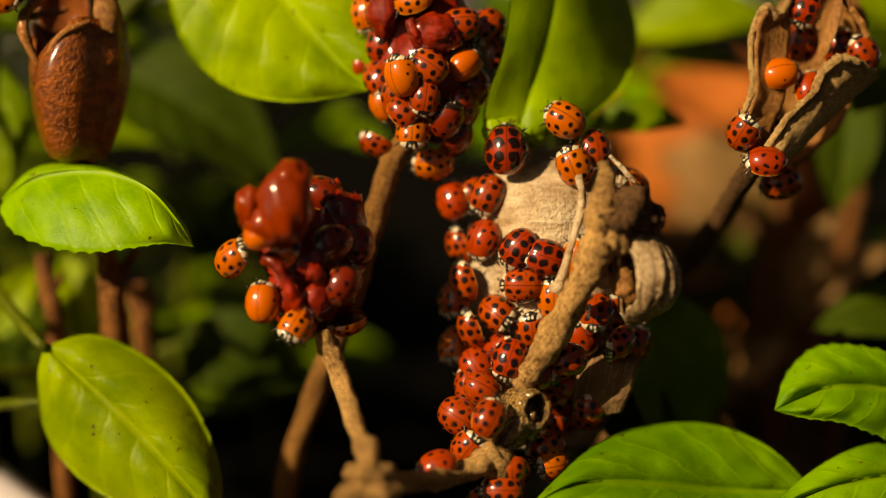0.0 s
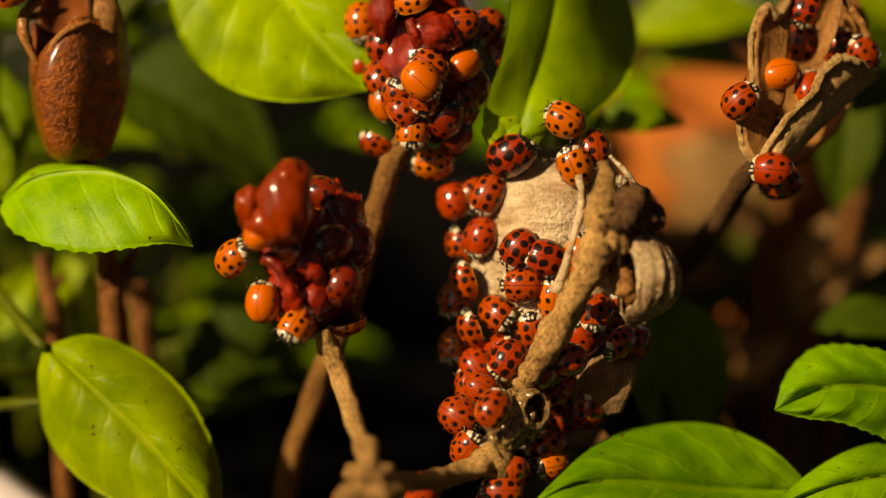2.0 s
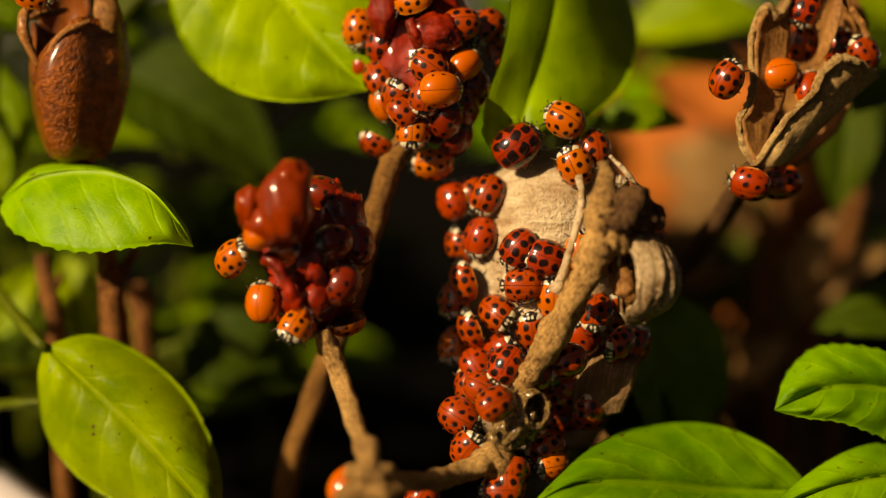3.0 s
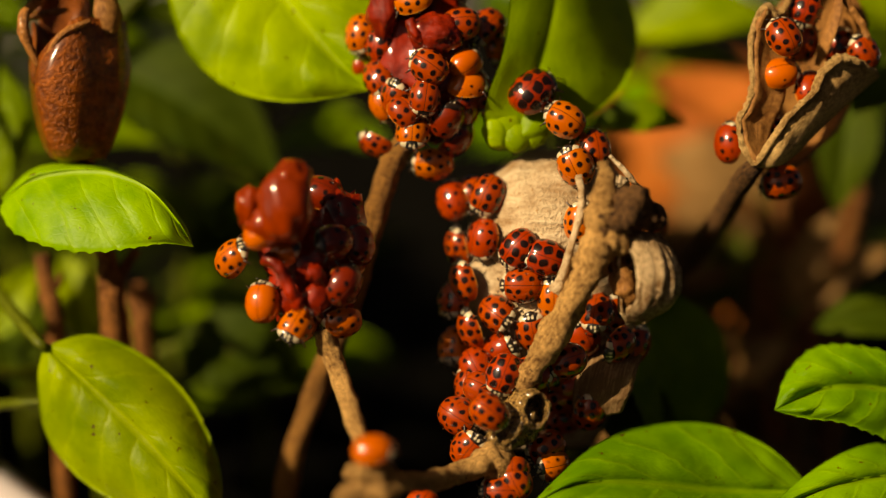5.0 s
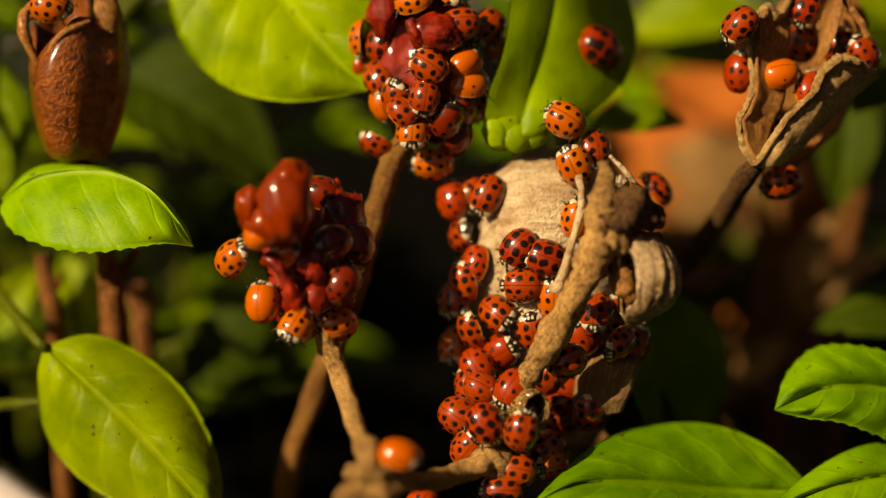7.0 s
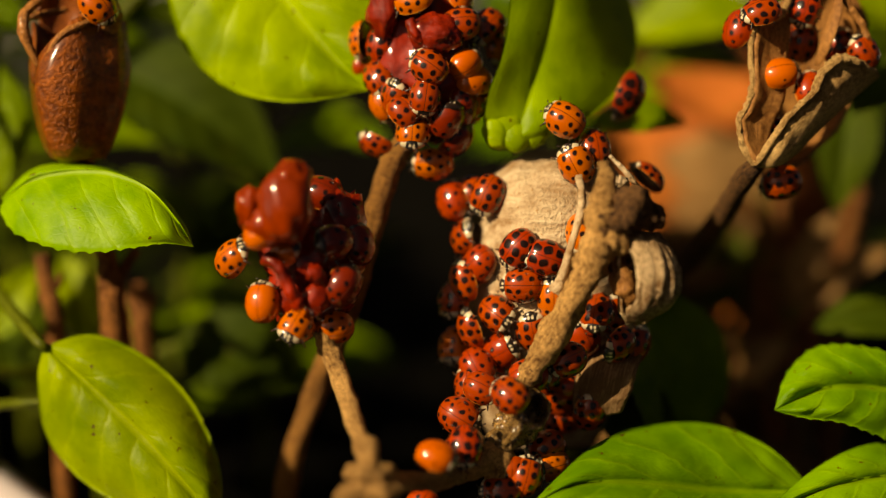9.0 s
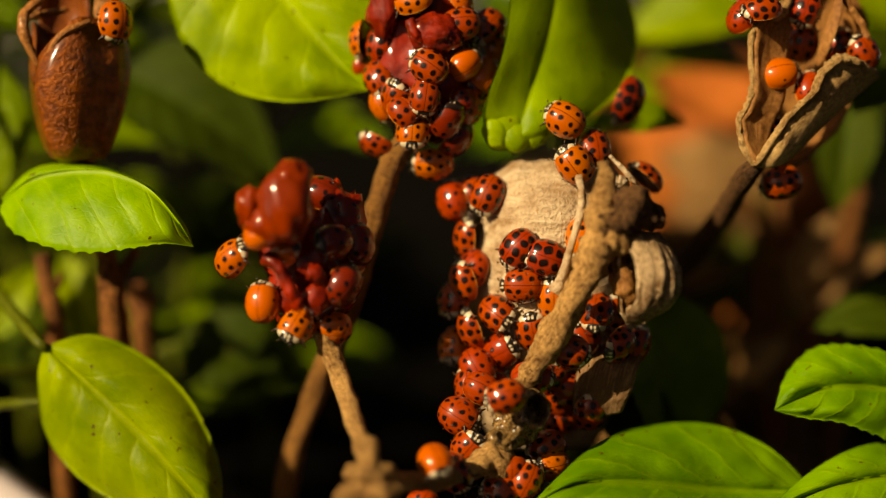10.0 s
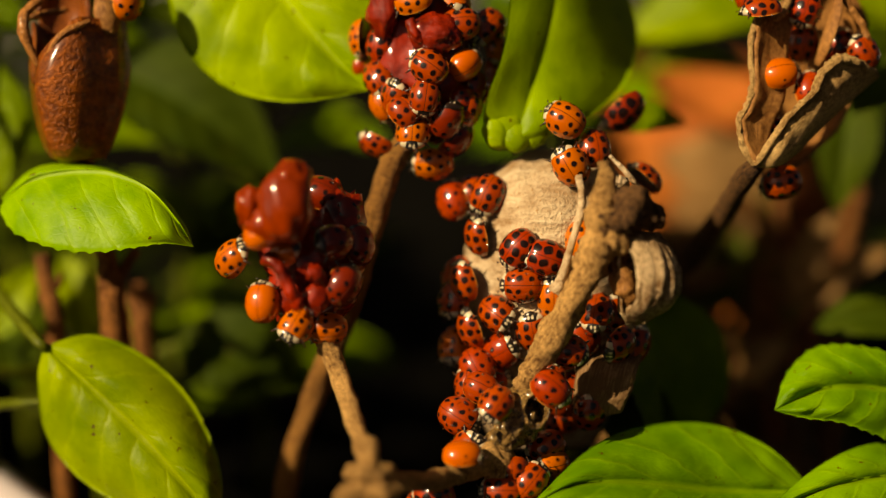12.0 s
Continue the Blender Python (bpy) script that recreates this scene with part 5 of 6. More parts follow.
bug("spotted_red", stand(-6.6, 23.5, -4.2, 60, -0.71, -0.42))
bug("dark_red", stand(2.7, 21.7, -5.6, 300, 0.74, -0.10))
bug("spotted_orange", stand(-30.4, -1.3, 5.0, 20, -0.72, 0.20))
bug("plain_orange", stand(-26.4, -7.6, 6.6, 90, -0.25, 0.10), 0.95)
bug("spotted_orange", stand(-21.7, -11.7, 6.0, 245, 0.10, 0.60))
bug("plain_orange", stand(-26.0, 2.1, 12.0, 20, -0.30, 0.30), 0.8)
bug("plain_orange", stand(-22.5, -0.3, 8.4, 10, -0.61, 0.15), 0.8)
bug("dark_red", stand(-15.0, 5.5, 3.8, 120, 0.85, 0.38))
bug("dark_red", stand(-18.4, 8.1, 3.6, 150, 0.00, 0.60))
bug("dark_red", stand(-13.0, 0.9, 5.0, 90, 0.84, 0.09))
bug("dark_red", stand(-14.8, -4.9, 7.5, 60, 0.49, -0.25))
bug("dark_red", stand(-16.5, 0.9, 8.2, 200, 0.57, 0.33))
bug("plain_orange", stand(51.6, 26.5, -4.0, 10, -0.10, 0.50), 0.92)
bug("bold_red", stand(55.5, 36.4, -6.0, 250, -0.05, 0.20), 0.95)
bug("spotted_red", stand(55.7, 32.4, -10.0, 80, 0.00, -0.20))
bug("bold_red", stand(61.5, 31.5, -10.0, 100, 0.20, -0.10))
bug("spotted_red", stand(64.2, 30.3, -6.0, 120, 0.30, 0.00), 0.9)
bug("plain_red", stand(56.0, 24.5, -5.0, 75, 0.30, 0.20), 0.9)
bug("spotted_red", stand(51.8, 10.4, -8.0, 200, 0.00, -0.50))
bug("spotted_red", stand(51.3, 17.5, -8.0, 60, 0.00, 0.00))
wanderer = bug("blotched_red", stand(9.7, 15.3, -3.5, 90, -0.05, 0.20), 1.2)
top_beetle = bug("spotted_orange", stand(19.8, 12.9, -1.7, 112, -0.12, -0.28))
leaving_beetle = bug("spotted_orange", stand(28.2, 9.7, -6.9, 155, 0.40, 0.60))
arriving_beetle = bug("spotted_red", stand(32.1, 1.9, -14.0, 90, 0.80, 0.30), 0.95)
stalk_beetle = bug("spotted_orange", stand(20.5, -0.8, -0.9, 85, 0.29, -0.21))
edge_beetle = bug("plain_red", stand(6.4, 1.0, -4.9, 250, -0.59, 0.19))
climbing_beetle = bug("spotted_red", stand(3.3, 1.0, -10.2, 75, -0.94, -0.29))
bold_beetle = bug("bold_red", stand(9.9, -16.9, 2.5, 250, -0.05, 0.15))
tilted_beetle = bug("spotted_red", stand(6.8, -24.7, 7.0, 60, 0.35, 0.10), 0.95)
stump_beetle = bug("plain_red", stand(13.8, -18.9, 2.0, 10, 0.00, 0.60))
hollow_beetle = bug("spotted_red", stand(18.2, -16.8, 2.0, 200, 0.00, 0.20), 0.95)
low_beetle = bug("spotted_red", stand(6.4, -37.9, 2.0, 30, -0.10, 0.10), 0.95)
twig_beetle = bug("plain_red", stand(-1.0, -32.3, 8.0, 200, -0.20, 0.60), 0.95)
orange_beetle = bug("plain_orange", stand(-15.2, -41.3, 8.0, 60, -0.30, 0.40), 0.92)
rim_beetle = bug("spotted_red", stand(45.7, 18.0, -1.0, 55, -0.50, -0.45), 0.95)
stem_beetle = bug("plain_red", stand(48.4, 12.7, -1.0, 170, 0.00, 0.72))
corner_beetle = bug("spotted_orange", stand(-66.3, 37.9, -3.0, -10, -0.20, 0.50))
crown_beetle = bug("spotted_orange", stand(-11.4, 36.1, -8.8, 280, -0.40, 0.10))
plain_beetle = bug("plain_orange", stand(-6.0, 26.5, -0.5, 100, -0.56, -0.31))
side_beetle = bug("spotted_red", stand(7.7, 29.4, -8.7, 280, 0.91, 0.17), 0.95)
late_beetle = bug("plain_orange", stand(0.1, 41.9, -7.7, 300, 0.26, 0.94))
foot_beetle = bug("spotted_orange", stand(-14.8, -10.2, 3.8, 200, 0.20, -0.90, -1), 0.95)

# ---- what moves ----
def stride(beetle_thing, spans):
    """Swings the legs while the beetle walks, three and three in turn."""
    legs = [p for p in beetle_thing.children if p.name.startswith("leg")]
    times = sorted({round(0.25 * k, 2) for k in range(49)})
    for i, one in enumerate(legs):
        x, y, z = one.location
        turn = 1 if i in (0, 3, 4) else -1
        rows = []
        for k, t in enumerate(times):
            walking = any(a <= t <= b for a, b in spans)
            rows.append((t, pose(x, y, z, 0, 0, (16 * turn * (1 if k % 2 else -1)) if walking else 0)))
        walk(one, rows)


def motions():
    walk(wanderer, [(0, stand(9.7, 15.3, -3.5, 90, -0.05, 0.20)),
        (0.8, stand(10.2, 15.4, -3.5, 60, -0.10, 0.10)),
        (1.5, stand(10.6, 14.4, -4.0, 30, -0.10, -0.50)),
        (2, stand(10.8, 14.6, -4.0, 35, -0.10, -0.45)),
        (2.5, stand(11.2, 15.4, -3.5, 35, -0.10, 0.00)),
        (3.2, stand(11.7, 16.1, -3.5, 35, 0.00, 0.10)),
        (4.8, stand(13.5, 22.9, -4.6, 40, -0.15, 0.45)),
        (5.0, stand(14.0, 23.9, -5.1, 45, -0.13, 0.42)),
        (5.2, stand(14.3, 25.5, -6.0, 38, -0.08, 0.38)),
        (5.5, stand(16.0, 27.7, -7.1, 32, 0.22, 0.25)),
        (5.8, stand(17.7, 28.8, -8.1, 20, 0.33, 0.18)),
        (6.2, stand(19.8, 29.6, -9.4, 8, 0.46, 0.12)),
        (6.6, stand(22.1, 31.2, -11.3, 0, 0.54, 0.08)),
        (7.0, stand(24.5, 31.2, -13.4, -25, 0.57, 0.11)),
        (7.2, stand(25.6, 31.0, -14.4, -45, 0.61, 0.11)),
        (7.9, stand(28.4, 28.7, -17.0, -80, 0.80, 0.10)),
        (8.8, stand(27.9, 24.2, -12.0, -115, 0.86, -0.30)),
        (9.5, stand(27.7, 23.6, -12.0, -126, 0.84, -0.35)),
        (10.5, stand(27.8, 22.7, -12.0, -120, 0.84, -0.35)),
        (11.2, stand(27.2, 22.4, -12.0, -118, 0.86, -0.30)),
        (12, stand(27.2, 21.8, -11.0, -140, 0.60, -0.70))])
    stride(wanderer, [(0, 1.5), (2, 10), (11, 12)])
    walk(top_beetle, [(0, stand(19.8, 12.9, -1.7, 112, -0.12, -0.28)),
        (5, stand(19.9, 12.9, -0.8, 115, -0.12, -0.28)),
        (7.2, stand(19.8, 13.0, -0.9, 115, -0.12, -0.28)),
        (9.5, stand(20.0, 13.2, -1.1, 120, -0.12, -0.28)),
        (10.5, stand(19.3, 13.0, -0.7, 130, -0.12, -0.28)),
        (12, stand(19.1, 12.9, -0.6, 120, -0.12, -0.28))])
    stride(top_beetle, [(9.5, 10.5)])
    walk(leaving_beetle, [(0, stand(28.2, 9.7, -6.9, 155, 0.40, 0.60)),
        (0.8, stand(28.6, 9.1, -7.4, 155, 0.40, 0.60)),
        (1.5, stand(30.0, 8.0, -10.6, 150, 0.50, 0.60)),
        (3.2, stand(30.3, 5.4, -13.5, 200, 0.60, 0.50)),
        (12, stand(30.3, 5.4, -13.5, 200, 0.60, 0.50))])
    stride(leaving_beetle, [(0, 3.2)])
    walk(arriving_beetle, [(0, stand(32.1, 1.9, -14.0, 90, 0.80, 0.30)),
        (5.5, stand(32.5, 5.4, -13.2, 80, 0.80, 0.40)),
        (6.5, stand(32.7, 8.5, -11.5, 80, 0.70, 0.60)),
        (7.2, stand(32.4, 9.3, -10.3, 100, 0.70, 0.60)),
        (8, stand(31.6, 10.2, -9.2, 120, 0.70, 0.70)),
        (8.8, stand(30.9, 10.7, -8.0, 120, 0.65, 0.72, -1)),
        (12, stand(30.5, 10.6, -8.1, 120, 0.65, 0.72, -1))])
    stride(arriving_beetle, [(0, 8.8)])
    walk(stalk_beetle, [(0, stand(20.5, -0.8, -0.9, 85, 0.29, -0.21)),
        (3.2, stand(20.8, 0.1, -0.9, 88, 0.34, -0.07)),
        (4.8, stand(20.9, 3.9, -0.6, 90, 0.30, -0.22)),
        (5.5, stand(20.3, 5.2, -0.3, 90, 0.16, -0.08)),
        (7.2, stand(20.3, 4.8, -0.3, 90, 0.28, -0.22)),
        (8.8, stand(21.0, 2.2, -0.7, 265, 0.31, 0.08)),
        (12, stand(21.0, 0.9, -0.8, 265, 0.20, 0.08))])
    stride(stalk_beetle, [(3.2, 5.5), (7.2, 8.8)])
    walk(edge_beetle, [(0, stand(6.4, 1.0, -4.9, 250, -0.59, 0.19)),
        (2.5, stand(5.9, 1.4, -5.6, 250, -0.59, 0.22)),
        (5.5, stand(6.6, 1.1, -4.7, 255, -0.72, 0.07)),
        (6.5, stand(5.7, -2.3, -5.8, 262, -0.81, 0.25)),
        (7.2, stand(5.5, -2.9, -6.1, 260, -0.85, 0.24)),
        (8.8, stand(5.7, -2.5, -5.8, 215, -0.60, -0.04)),
        (9.5, stand(5.4, -3.2, -6.3, 225, -0.75, 0.14)),
        (10.5, stand(4.4, -3.6, -7.8, 220, -0.65, 0.06)),
        (12, stand(2.7, -4.3, -11.4, 200, -0.81, 0.02))])
    stride(edge_beetle, [(5.5, 7.2), (8.8, 12)])
    walk(climbing_beetle, [(0, stand(3.3, 1.0, -10.2, 75, -0.94, -0.29)),
        (5.5, stand(3.2, 0.8, -10.3, 60, -0.96, -0.19)),
        (6.5, stand(3.6, 1.7, -10.1, 20, -0.98, 0.04)),
        (7.2, stand(3.9, 2.5, -9.9, 10, -0.97, -0.13)),
        (8.8, stand(4.2, 2.0, -8.9, 5, -0.98, 0.01)),
        (9.5, stand(4.4, 2.0, -8.5, 20, -0.97, 0.04)),
        (10.5, stand(5.0, 2.5, -7.1, 30, -0.98, -0.09)),
        (11, stand(5.7, 2.9, -6.0, 35, -0.96, -0.19)),
        (12, stand(6.2, 2.5, -5.2, 40, -0.96, -0.20))])
    stride(climbing_beetle, [(5.5, 7.2), (9.5, 12)])
    walk(bold_beetle, [(0, stand(9.9, -16.9, 2.5, 250, -0.05, 0.15)),
        (1.5, stand(9.8, -16.3, 2.5, 240, -0.05, 0.15)),
        (2.5, stand(9.2, -17.6, 2.5, 230, -0.05, 0.15)),
        (3.2, stand(9.4, -17.8, 2.5, 240, -0.05, 0.10)),
        (4.8, stand(9.2, -18.8, 3.0, 250, -0.05, 0.10)),
        (5.5, stand(8.4, -19.7, 3.0, 240, -0.10, 0.00)),
        (6, stand(7.9, -21.0, 3.0, 230, -0.10, 0.00)),
        (6.5, stand(7.0, -22.7, 4.0, 260, -0.10, 0.00)),
        (7.2, stand(6.3, -27.0, 7.0, 308, -0.10, 0.00)),
        (8, stand(5.3, -28.3, 7.0, 290, -0.20, 0.20)),
        (8.8, stand(4.0, -29.3, 8.0, 250, -0.20, 0.30)),
        (9.5, stand(1.7, -30.2, 8.0, 340, -0.20, 0.50)),
        (10.2, stand(1.7, -34.1, 6.0, 290, -0.20, -0.40)),
        (11, stand(0.1, -36.0, 5.0, 240, -0.20, -0.60)),
        (12, stand(-1.5, -36.3, 5.0, 200, -0.20, -0.40))])
    stride(bold_beetle, [(1.5, 2.5), (3.2, 12)])
    walk(tilted_beetle, [(0, stand(6.8, -24.7, 7.0, 60, 0.35, 0.10)),
        (2.5, stand(7.6, -23.0, 7.0, 50, 0.35, 0.20)),
        (3.2, stand(7.8, -22.7, 7.0, 20, 0.30, 0.30)),
        (4.8, stand(7.0, -23.8, 7.0, 330, 0.30, 0.10)),
        (5.5, stand(7.0, -25.1, 6.0, 315, -0.10, 0.10)),
        (6, stand(7.8, -26.4, 6.0, 345, -0.60, 0.20)),
        (6.5, stand(11.6, -29.6, 4.5, 10, 0.10, -0.40)),
        (7.2, stand(11.5, -24.5, 9.0, 95, 0.00, 0.00)),
        (8, stand(10.9, -22.1, 8.0, 100, -0.10, 0.30)),
        (8.8, stand(9.9, -21.6, 7.5, 130, -0.20, 0.40)),
        (9.5, stand(9.4, -21.4, 9.0, 150, -0.20, 0.40)),
        (10.5, stand(8.4, -22.4, 8.0, 230, 0.00, 0.40)),
        (12, stand(7.6, -23.3, 7.0, 235, 0.30, 0.40))])
    stride(tilted_beetle, [(0, 2.5), (3.2, 12)])
    walk(stump_beetle, [(0, stand(13.8, -18.9, 2.0, 10, 0.00, 0.60)),
        (5.5, stand(13.4, -18.9, 2.0, 0, 0.00, 0.60)),
        (6.5, stand(11.4, -20.6, 2.5, 250, -0.10, 0.40)),
        (7.2, stand(10.2, -21.3, 3.0, 240, -0.20, 0.30)),
        (8.8, stand(13.0, -19.2, 2.0, 10, 0.00, 0.60)),
        (10.5, stand(13.8, -19.6, 2.0, 0, 0.00, 0.60)),
        (11, stand(14.3, -20.6, 5.0, 350, 0.10, 0.50)),
        (12, stand(16.0, -21.0, 5.0, 320, 0.30, 0.40))])
    stride(stump_beetle, [(5.5, 8.8), (10.5, 12)])
    walk(hollow_beetle, [(0, stand(18.2, -16.8, 2.0, 200, 0.00, 0.20)),
        (8.8, stand(18.2, -16.8, 2.0, 200, 0.00, 0.20)),
        (10.2, stand(19.2, -15.1, 3.0, 340, 0.00, 0.20)),
        (12, stand(18.8, -15.2, 3.0, 335, 0.00, 0.30))])
    stride(hollow_beetle, [(8.8, 10.2)])
    walk(low_beetle, [(0, stand(6.4, -37.9, 2.0, 30, -0.10, 0.10)),
        (2, stand(8.1, -36.9, 3.0, 40, -0.10, 0.10)),
        (3.2, stand(9.9, -34.5, 4.0, 100, -0.10, 0.10)),
        (4.8, stand(10.4, -34.3, 4.0, 110, -0.10, 0.10)),
        (6, stand(10.4, -33.3, 4.0, 200, -0.10, 0.20)),
        (7.2, stand(10.7, -32.8, 4.0, 160, 0.00, 0.20)),
        (8.8, stand(12.1, -33.3, 4.0, 80, 0.10, 0.10)),
        (10.5, stand(12.4, -34.3, 4.0, 60, 0.20, 0.10)),
        (12, stand(13.1, -34.3, 4.0, 50, 0.10, 0.10))])
    stride(low_beetle, [(0, 3.2), (4.8, 6), (7.2, 10.5)])
    walk(twig_beetle, [(0, stand(-1.0, -32.3, 8.0, 200, -0.20, 0.60)),
        (0.8, stand(-1.6, -33.2, 8.0, 215, -0.20, 0.50)),
        (1.5, stand(-2.4, -35.2, 5.0, 230, -0.20, 0.20)),
        (2.5, stand(-3.3, -36.9, 3.0, 240, -0.20, 0.00)),
        (4, stand(-3.3, -38.6, 3.0, 240, -0.20, 0.00)),
        (12, stand(-3.3, -38.6, 3.0, 240, -0.20, 0.00))])
    stride(twig_beetle, [(0, 4)])
    walk(orange_beetle, [(0, stand(-15.2, -41.3, 8.0, 60, -0.30, 0.40)),
        (2.5, stand(-14.4, -36.4, 15.0, 60, -0.30, 0.40)),
        (3, stand(-13.6, -33.7, 16.0, 70, -0.30, 0.50)),
        (3.2, stand(-12.7, -32.0, 17.0, 60, -0.30, 0.50)),
        (4, stand(-11.0, -29.3, 20.0, 35, -0.10, 0.70)),
        (4.8, stand(-9.5, -28.2, 24.0, 10, -0.05, 0.80)),
        (5.5, stand(-8.9, -28.7, 24.0, 350, -0.05, 0.80)),
        (6, stand(-7.4, -29.2, 23.0, 335, 0.10, 0.80)),
        (6.5, stand(-6.3, -29.2, 22.0, 335, 0.10, 0.80)),
        (7.2, stand(-5.8, -29.3, 21.0, 335, 0.10, 0.80)),
        (8.8, stand(-1.5, -29.8, 15.0, 340, 0.10, 0.70)),
        (9.5, stand(0.2, -30.8, 13.0, 350, 0.00, 0.70)),
        (10.5, stand(-2.1, -31.3, 15.0, 170, 0.00, 0.80)),
        (11, stand(-1.3, -31.4, 11.0, 20, 0.00, 0.80)),
        (12, stand(3.1, -30.6, 9.0, 15, 0.00, 0.90))])
    stride(orange_beetle, [(0, 12)])
    walk(rim_beetle, [(0, stand(45.7, 18.0, -1.0, 55, -0.50, -0.45)),
        (0.8, stand(46.4, 19.4, -1.0, 55, -0.50, -0.45)),
        (1.5, stand(46.6, 20.0, -1.0, 60, -0.35, -0.30)),
        (2, stand(45.1, 22.4, 0.0, 35, -0.40, 0.10)),
        (2.5, stand(43.6, 24.9, 0.0, 40, -0.50, 0.10)),
        (3.2, stand(43.0, 26.0, 0.0, 60, -0.50, 0.10)),
        (4, stand(47.4, 28.2, -1.0, 50, -0.10, 0.20)),
        (4.8, stand(51.3, 30.4, -1.0, 95, 0.00, 0.20)),
        (5.5, stand(50.1, 35.2, -1.0, 170, 0.00, 0.50)),
        (6, stand(47.2, 34.9, -1.0, 205, -0.20, 0.60)),
        (6.5, stand(44.9, 32.6, 0.0, 235, -0.60, 0.20)),
        (7.2, stand(44.7, 33.7, 0.0, 210, -0.50, 0.40)),
        (8.8, stand(47.8, 35.1, -1.0, 200, -0.20, 0.70)),
        (9.5, stand(47.8, 35.2, -1.0, 190, -0.10, 0.80)),
        (10.5, stand(47.8, 35.7, -1.0, 200, -0.10, 0.85)),
        (12, stand(47.8, 35.4, -1.0, 185, -0.10, 0.95))])
    stride(rim_beetle, [(0, 8.8)])
    walk(stem_beetle, [(0, stand(48.4, 12.7, -1.0, 170, 0.00, 0.72)),
        (0.8, stand(50.8, 12.4, -1.0, 165, 0.00, 0.70)),
        (1.5, stand(51.0, 12.4, -1.0, 170, -0.10, 0.40)),
        (2.5, stand(47.1, 11.0, -2.0, 180, -0.20, -0.40)),
        (3.2, stand(46.3, 10.4, -4.0, 170, -0.40, -0.60)),
        (4, stand(44.7, 12.2, -6.0, 110, -0.70, -0.40)),
        (4.8, stand(44.6, 15.5, -6.0, 100, -0.90, 0.00)),
        (5.5, stand(44.4, 19.3, -6.0, 90, -0.95, 0.00)),
        (6, stand(44.8, 21.8, -6.0, 80, -0.95, 0.00)),
        (6.5, stand(45.1, 24.4, -6.0, 75, -0.95, 0.00)),
        (7.2, stand(46.1, 28.4, -5.0, 75, -0.90, 0.00)),
        (8.8, stand(45.7, 33.2, -4.0, 80, -0.80, 0.30)),
        (10.5, stand(47.0, 36.3, -4.0, 60, -0.60, 0.60)),
        (12, stand(48.2, 39.1, -6.0, 60, -0.50, 0.60))])
    stride(stem_beetle, [(0, 0.8), (1.5, 12)])
    walk(corner_beetle, [(0, stand(-66.3, 37.9, -3.0, -10, -0.20, 0.50)),
        (1.5, stand(-67.3, 39.1, -3.0, 60, -0.20, 0.60)),
        (2.5, stand(-62.3, 38.2, -3.0, -10, 0.00, 0.60)),
        (3.2, stand(-61.5, 38.5, -3.0, -10, 0.00, 0.60)),
        (4, stand(-63.9, 40.9, -3.0, 170, 0.00, 0.60)),
        (5.5, stand(-64.3, 39.9, -3.0, 10, 0.00, 0.60)),
        (6, stand(-63.2, 38.2, -3.0, 0, 0.00, 0.60)),
        (6.5, stand(-60.3, 37.2, -3.0, -10, 0.00, 0.50)),
        (7.2, stand(-58.9, 36.5, -3.0, -15, 0.00, 0.40)),
        (8, stand(-56.1, 37.0, -3.0, 0, 0.10, 0.50)),
        (8.8, stand(-53.1, 36.8, -4.0, -40, 0.40, 0.30)),
        (9.5, stand(-51.3, 35.9, -4.0, -60, 0.50, 0.20)),
        (10.2, stand(-50.0, 34.0, -4.0, -100, 0.60, 0.00)),
        (11, stand(-50.5, 34.5, -4.0, -90, 0.60, 0.00)),
        (12, stand(-48.8, 38.4, -6.0, 80, 0.80, 0.00))])
    stride(corner_beetle, [(0, 12)])
    walk(crown_beetle, [(0, stand(-11.4, 36.1, -8.8, 280, -0.40, 0.10)),
        (1.5, stand(-11.9, 35.3, -9.0, 275, -0.50, 0.10)),
        (2.5, stand(-12.8, 34.2, -9.0, 270, -0.70, 0.10)),
        (5.5, stand(-12.1, 32.6, -8.7, 265, -0.80, 0.10)),
        (7.2, stand(-11.7, 32.0, -8.4, 262, -0.93, 0.00, -1)),
        (8.8, stand(-11.7, 31.9, -8.4, 262, -0.92, 0.00, -1)),
        (12, stand(-11.7, 32.2, -8.5, 262, -0.92, 0.00, -1))])
    stride(crown_beetle, [(0, 2.5)])
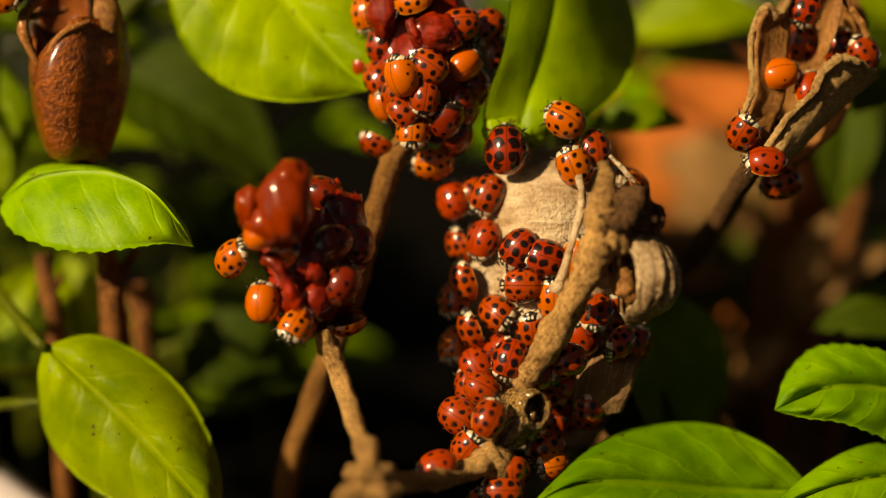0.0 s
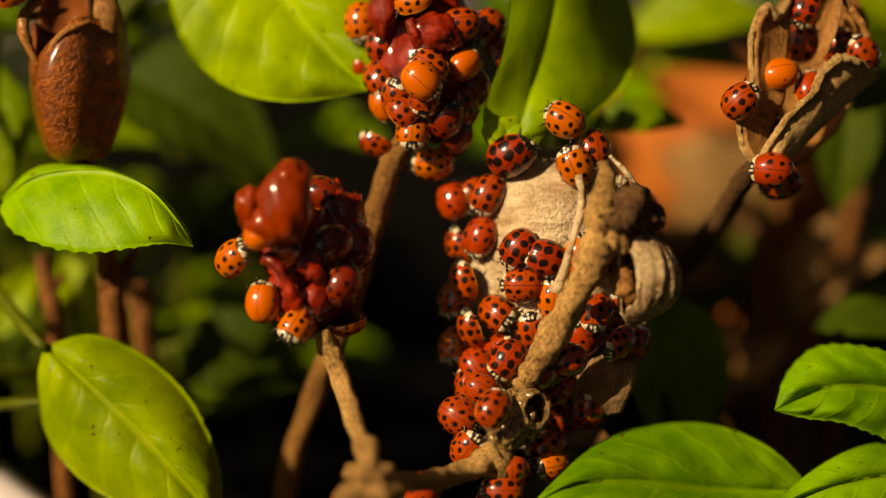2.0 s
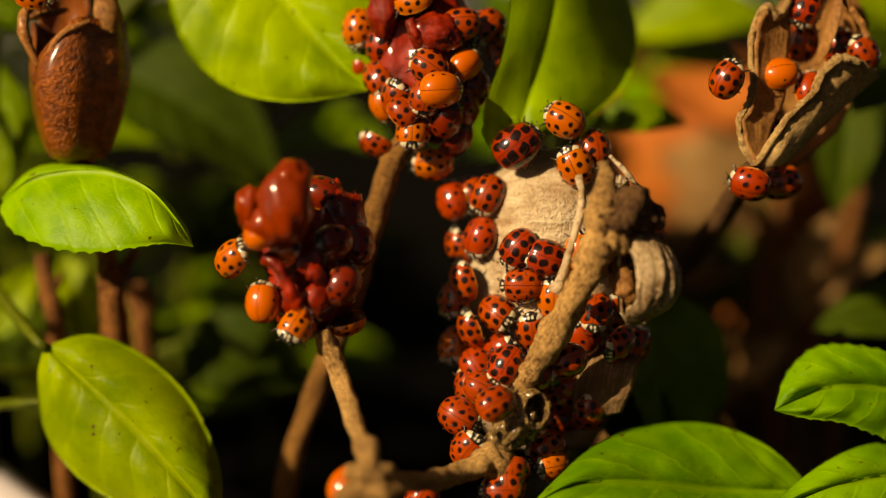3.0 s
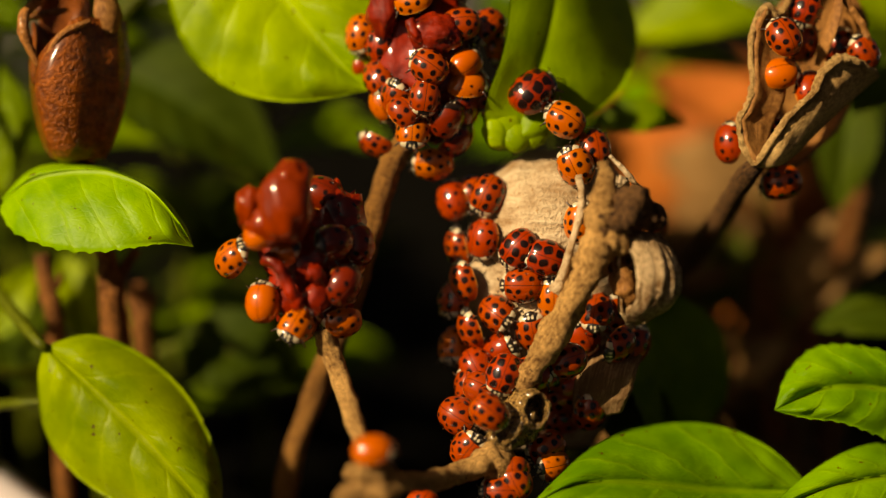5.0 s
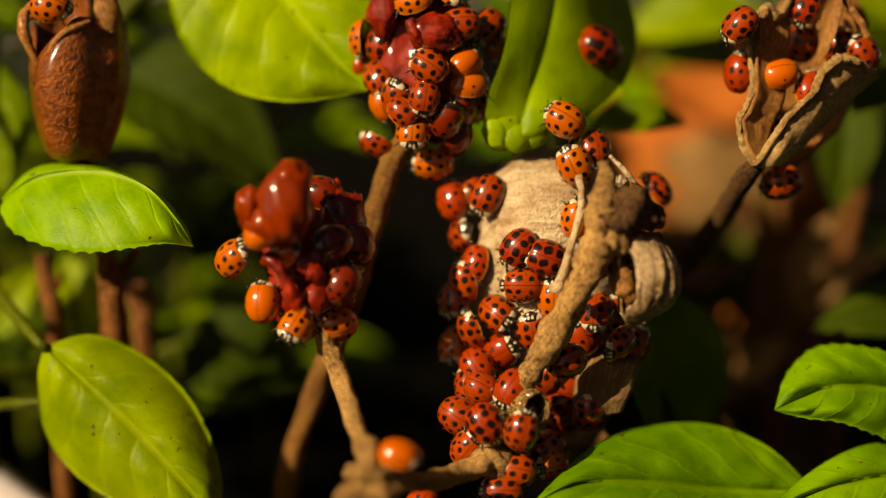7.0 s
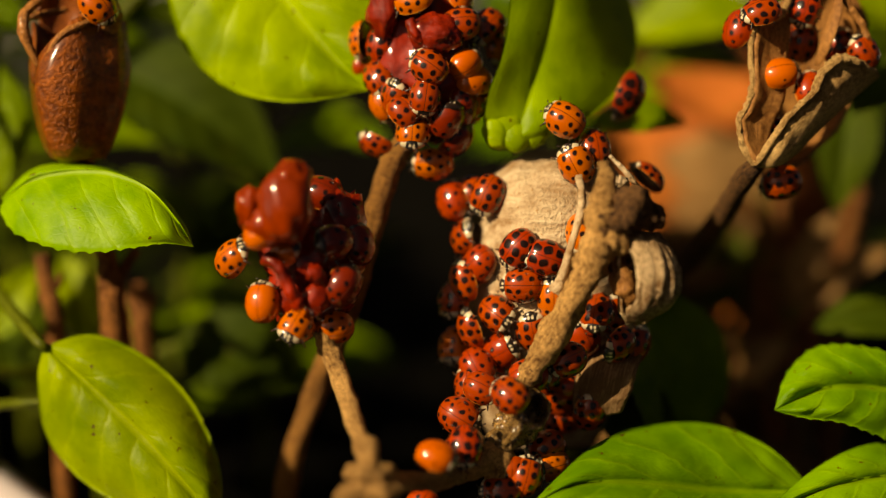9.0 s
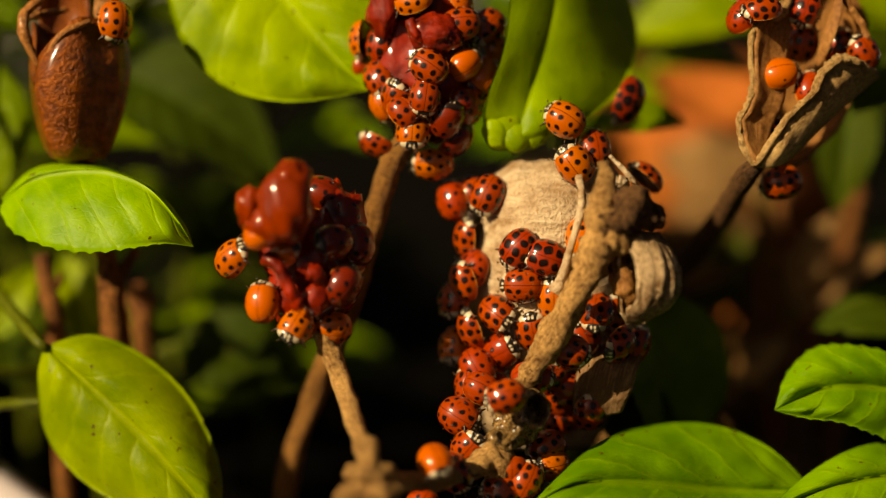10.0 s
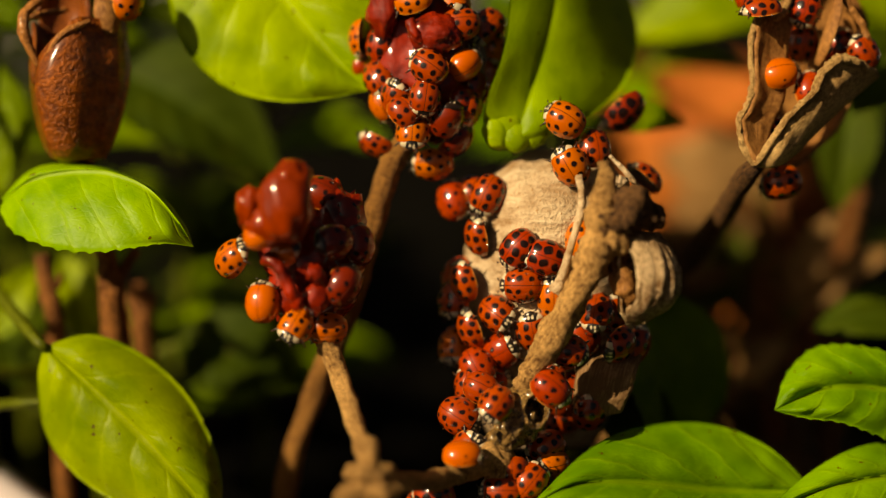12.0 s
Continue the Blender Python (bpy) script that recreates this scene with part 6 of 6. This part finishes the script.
    walk(plain_beetle, [(0, stand(-6.0, 26.5, -0.5, 100, -0.56, -0.31)),
        (0.8, stand(-4.8, 26.6, 0.6, 95, -0.25, -0.27)),
        (1.5, stand(-3.6, 26.1, 1.5, 80, -0.26, -0.13)),
        (2, stand(-2.9, 25.0, 1.5, 320, -0.13, -0.11)),
        (2.5, stand(-1.6, 23.8, 1.3, 330, 0.04, -0.10)),
        (3.2, stand(0.3, 24.0, 0.8, 10, 0.32, -0.06)),
        (4, stand(2.2, 24.4, -1.3, 10, 0.36, -0.29)),
        (4.8, stand(3.8, 24.2, -4.2, 20, 0.05, 0.85)),
        (6.5, stand(4.0, 24.4, -4.4, 20, 0.10, 0.80)),
        (8.8, stand(4.5, 25.2, -5.4, 35, 0.20, 0.75)),
        (9.5, stand(5.3, 25.9, -6.3, 45, 0.50, 0.60)),
        (10.5, stand(6.3, 27.6, -7.8, 75, 0.80, 0.20)),
        (11, stand(6.5, 27.8, -7.9, 85, 0.90, 0.00)),
        (12, stand(7.1, 26.6, -11.3, 250, 0.95, 0.00))])
    stride(plain_beetle, [(0, 4.8), (8.8, 12)])
    walk(side_beetle, [(0, stand(7.7, 29.4, -8.7, 280, 0.91, 0.17)),
        (1.5, stand(8.4, 29.4, -9.0, 270, 0.88, 0.33)),
        (2.5, stand(8.4, 28.5, -9.0, 270, 0.93, 0.30)),
        (3.2, stand(7.9, 28.8, -8.9, 260, 0.95, 0.23)),
        (4.8, stand(5.9, 23.5, -7.8, 250, 0.98, 0.04)),
        (6.5, stand(5.1, 22.6, -7.4, 250, 0.98, 0.00)),
        (8.8, stand(3.8, 22.0, -6.4, 240, 0.98, -0.03)),
        (12, stand(3.1, 21.3, -5.4, 240, 0.78, -0.26))])
    stride(side_beetle, [(1.5, 6.5)])
    walk(late_beetle, [(0, stand(0.1, 41.9, -7.7, 300, 0.26, 0.94)),
        (4, stand(0.1, 41.0, -7.5, 280, 0.41, 0.89)),
        (5.5, stand(1.0, 38.9, -6.1, 270, 0.65, 0.74)),
        (7.2, stand(1.0, 38.4, -5.6, 270, 0.48, 0.73)),
        (9.5, stand(1.7, 37.5, -5.5, 250, 0.77, 0.60)),
        (12, stand(1.4, 37.0, -4.6, 240, 0.66, 0.72))])
    stride(late_beetle, [(4, 5.5)])
    walk(foot_beetle, [(0, stand(-14.8, -10.2, 3.8, 200, 0.20, -0.90, -1)),
        (3.2, stand(-14.9, -10.2, 3.9, 200, 0.20, -0.90, -1)),
        (5.5, stand(-15.6, -10.6, 4.1, 190, 0.20, -0.60)),
        (9.5, stand(-16.7, -11.5, 3.9, 185, 0.10, -0.50)),
        (12, stand(-17.5, -11.6, 4.4, 180, 0.10, -0.50))])


motions()
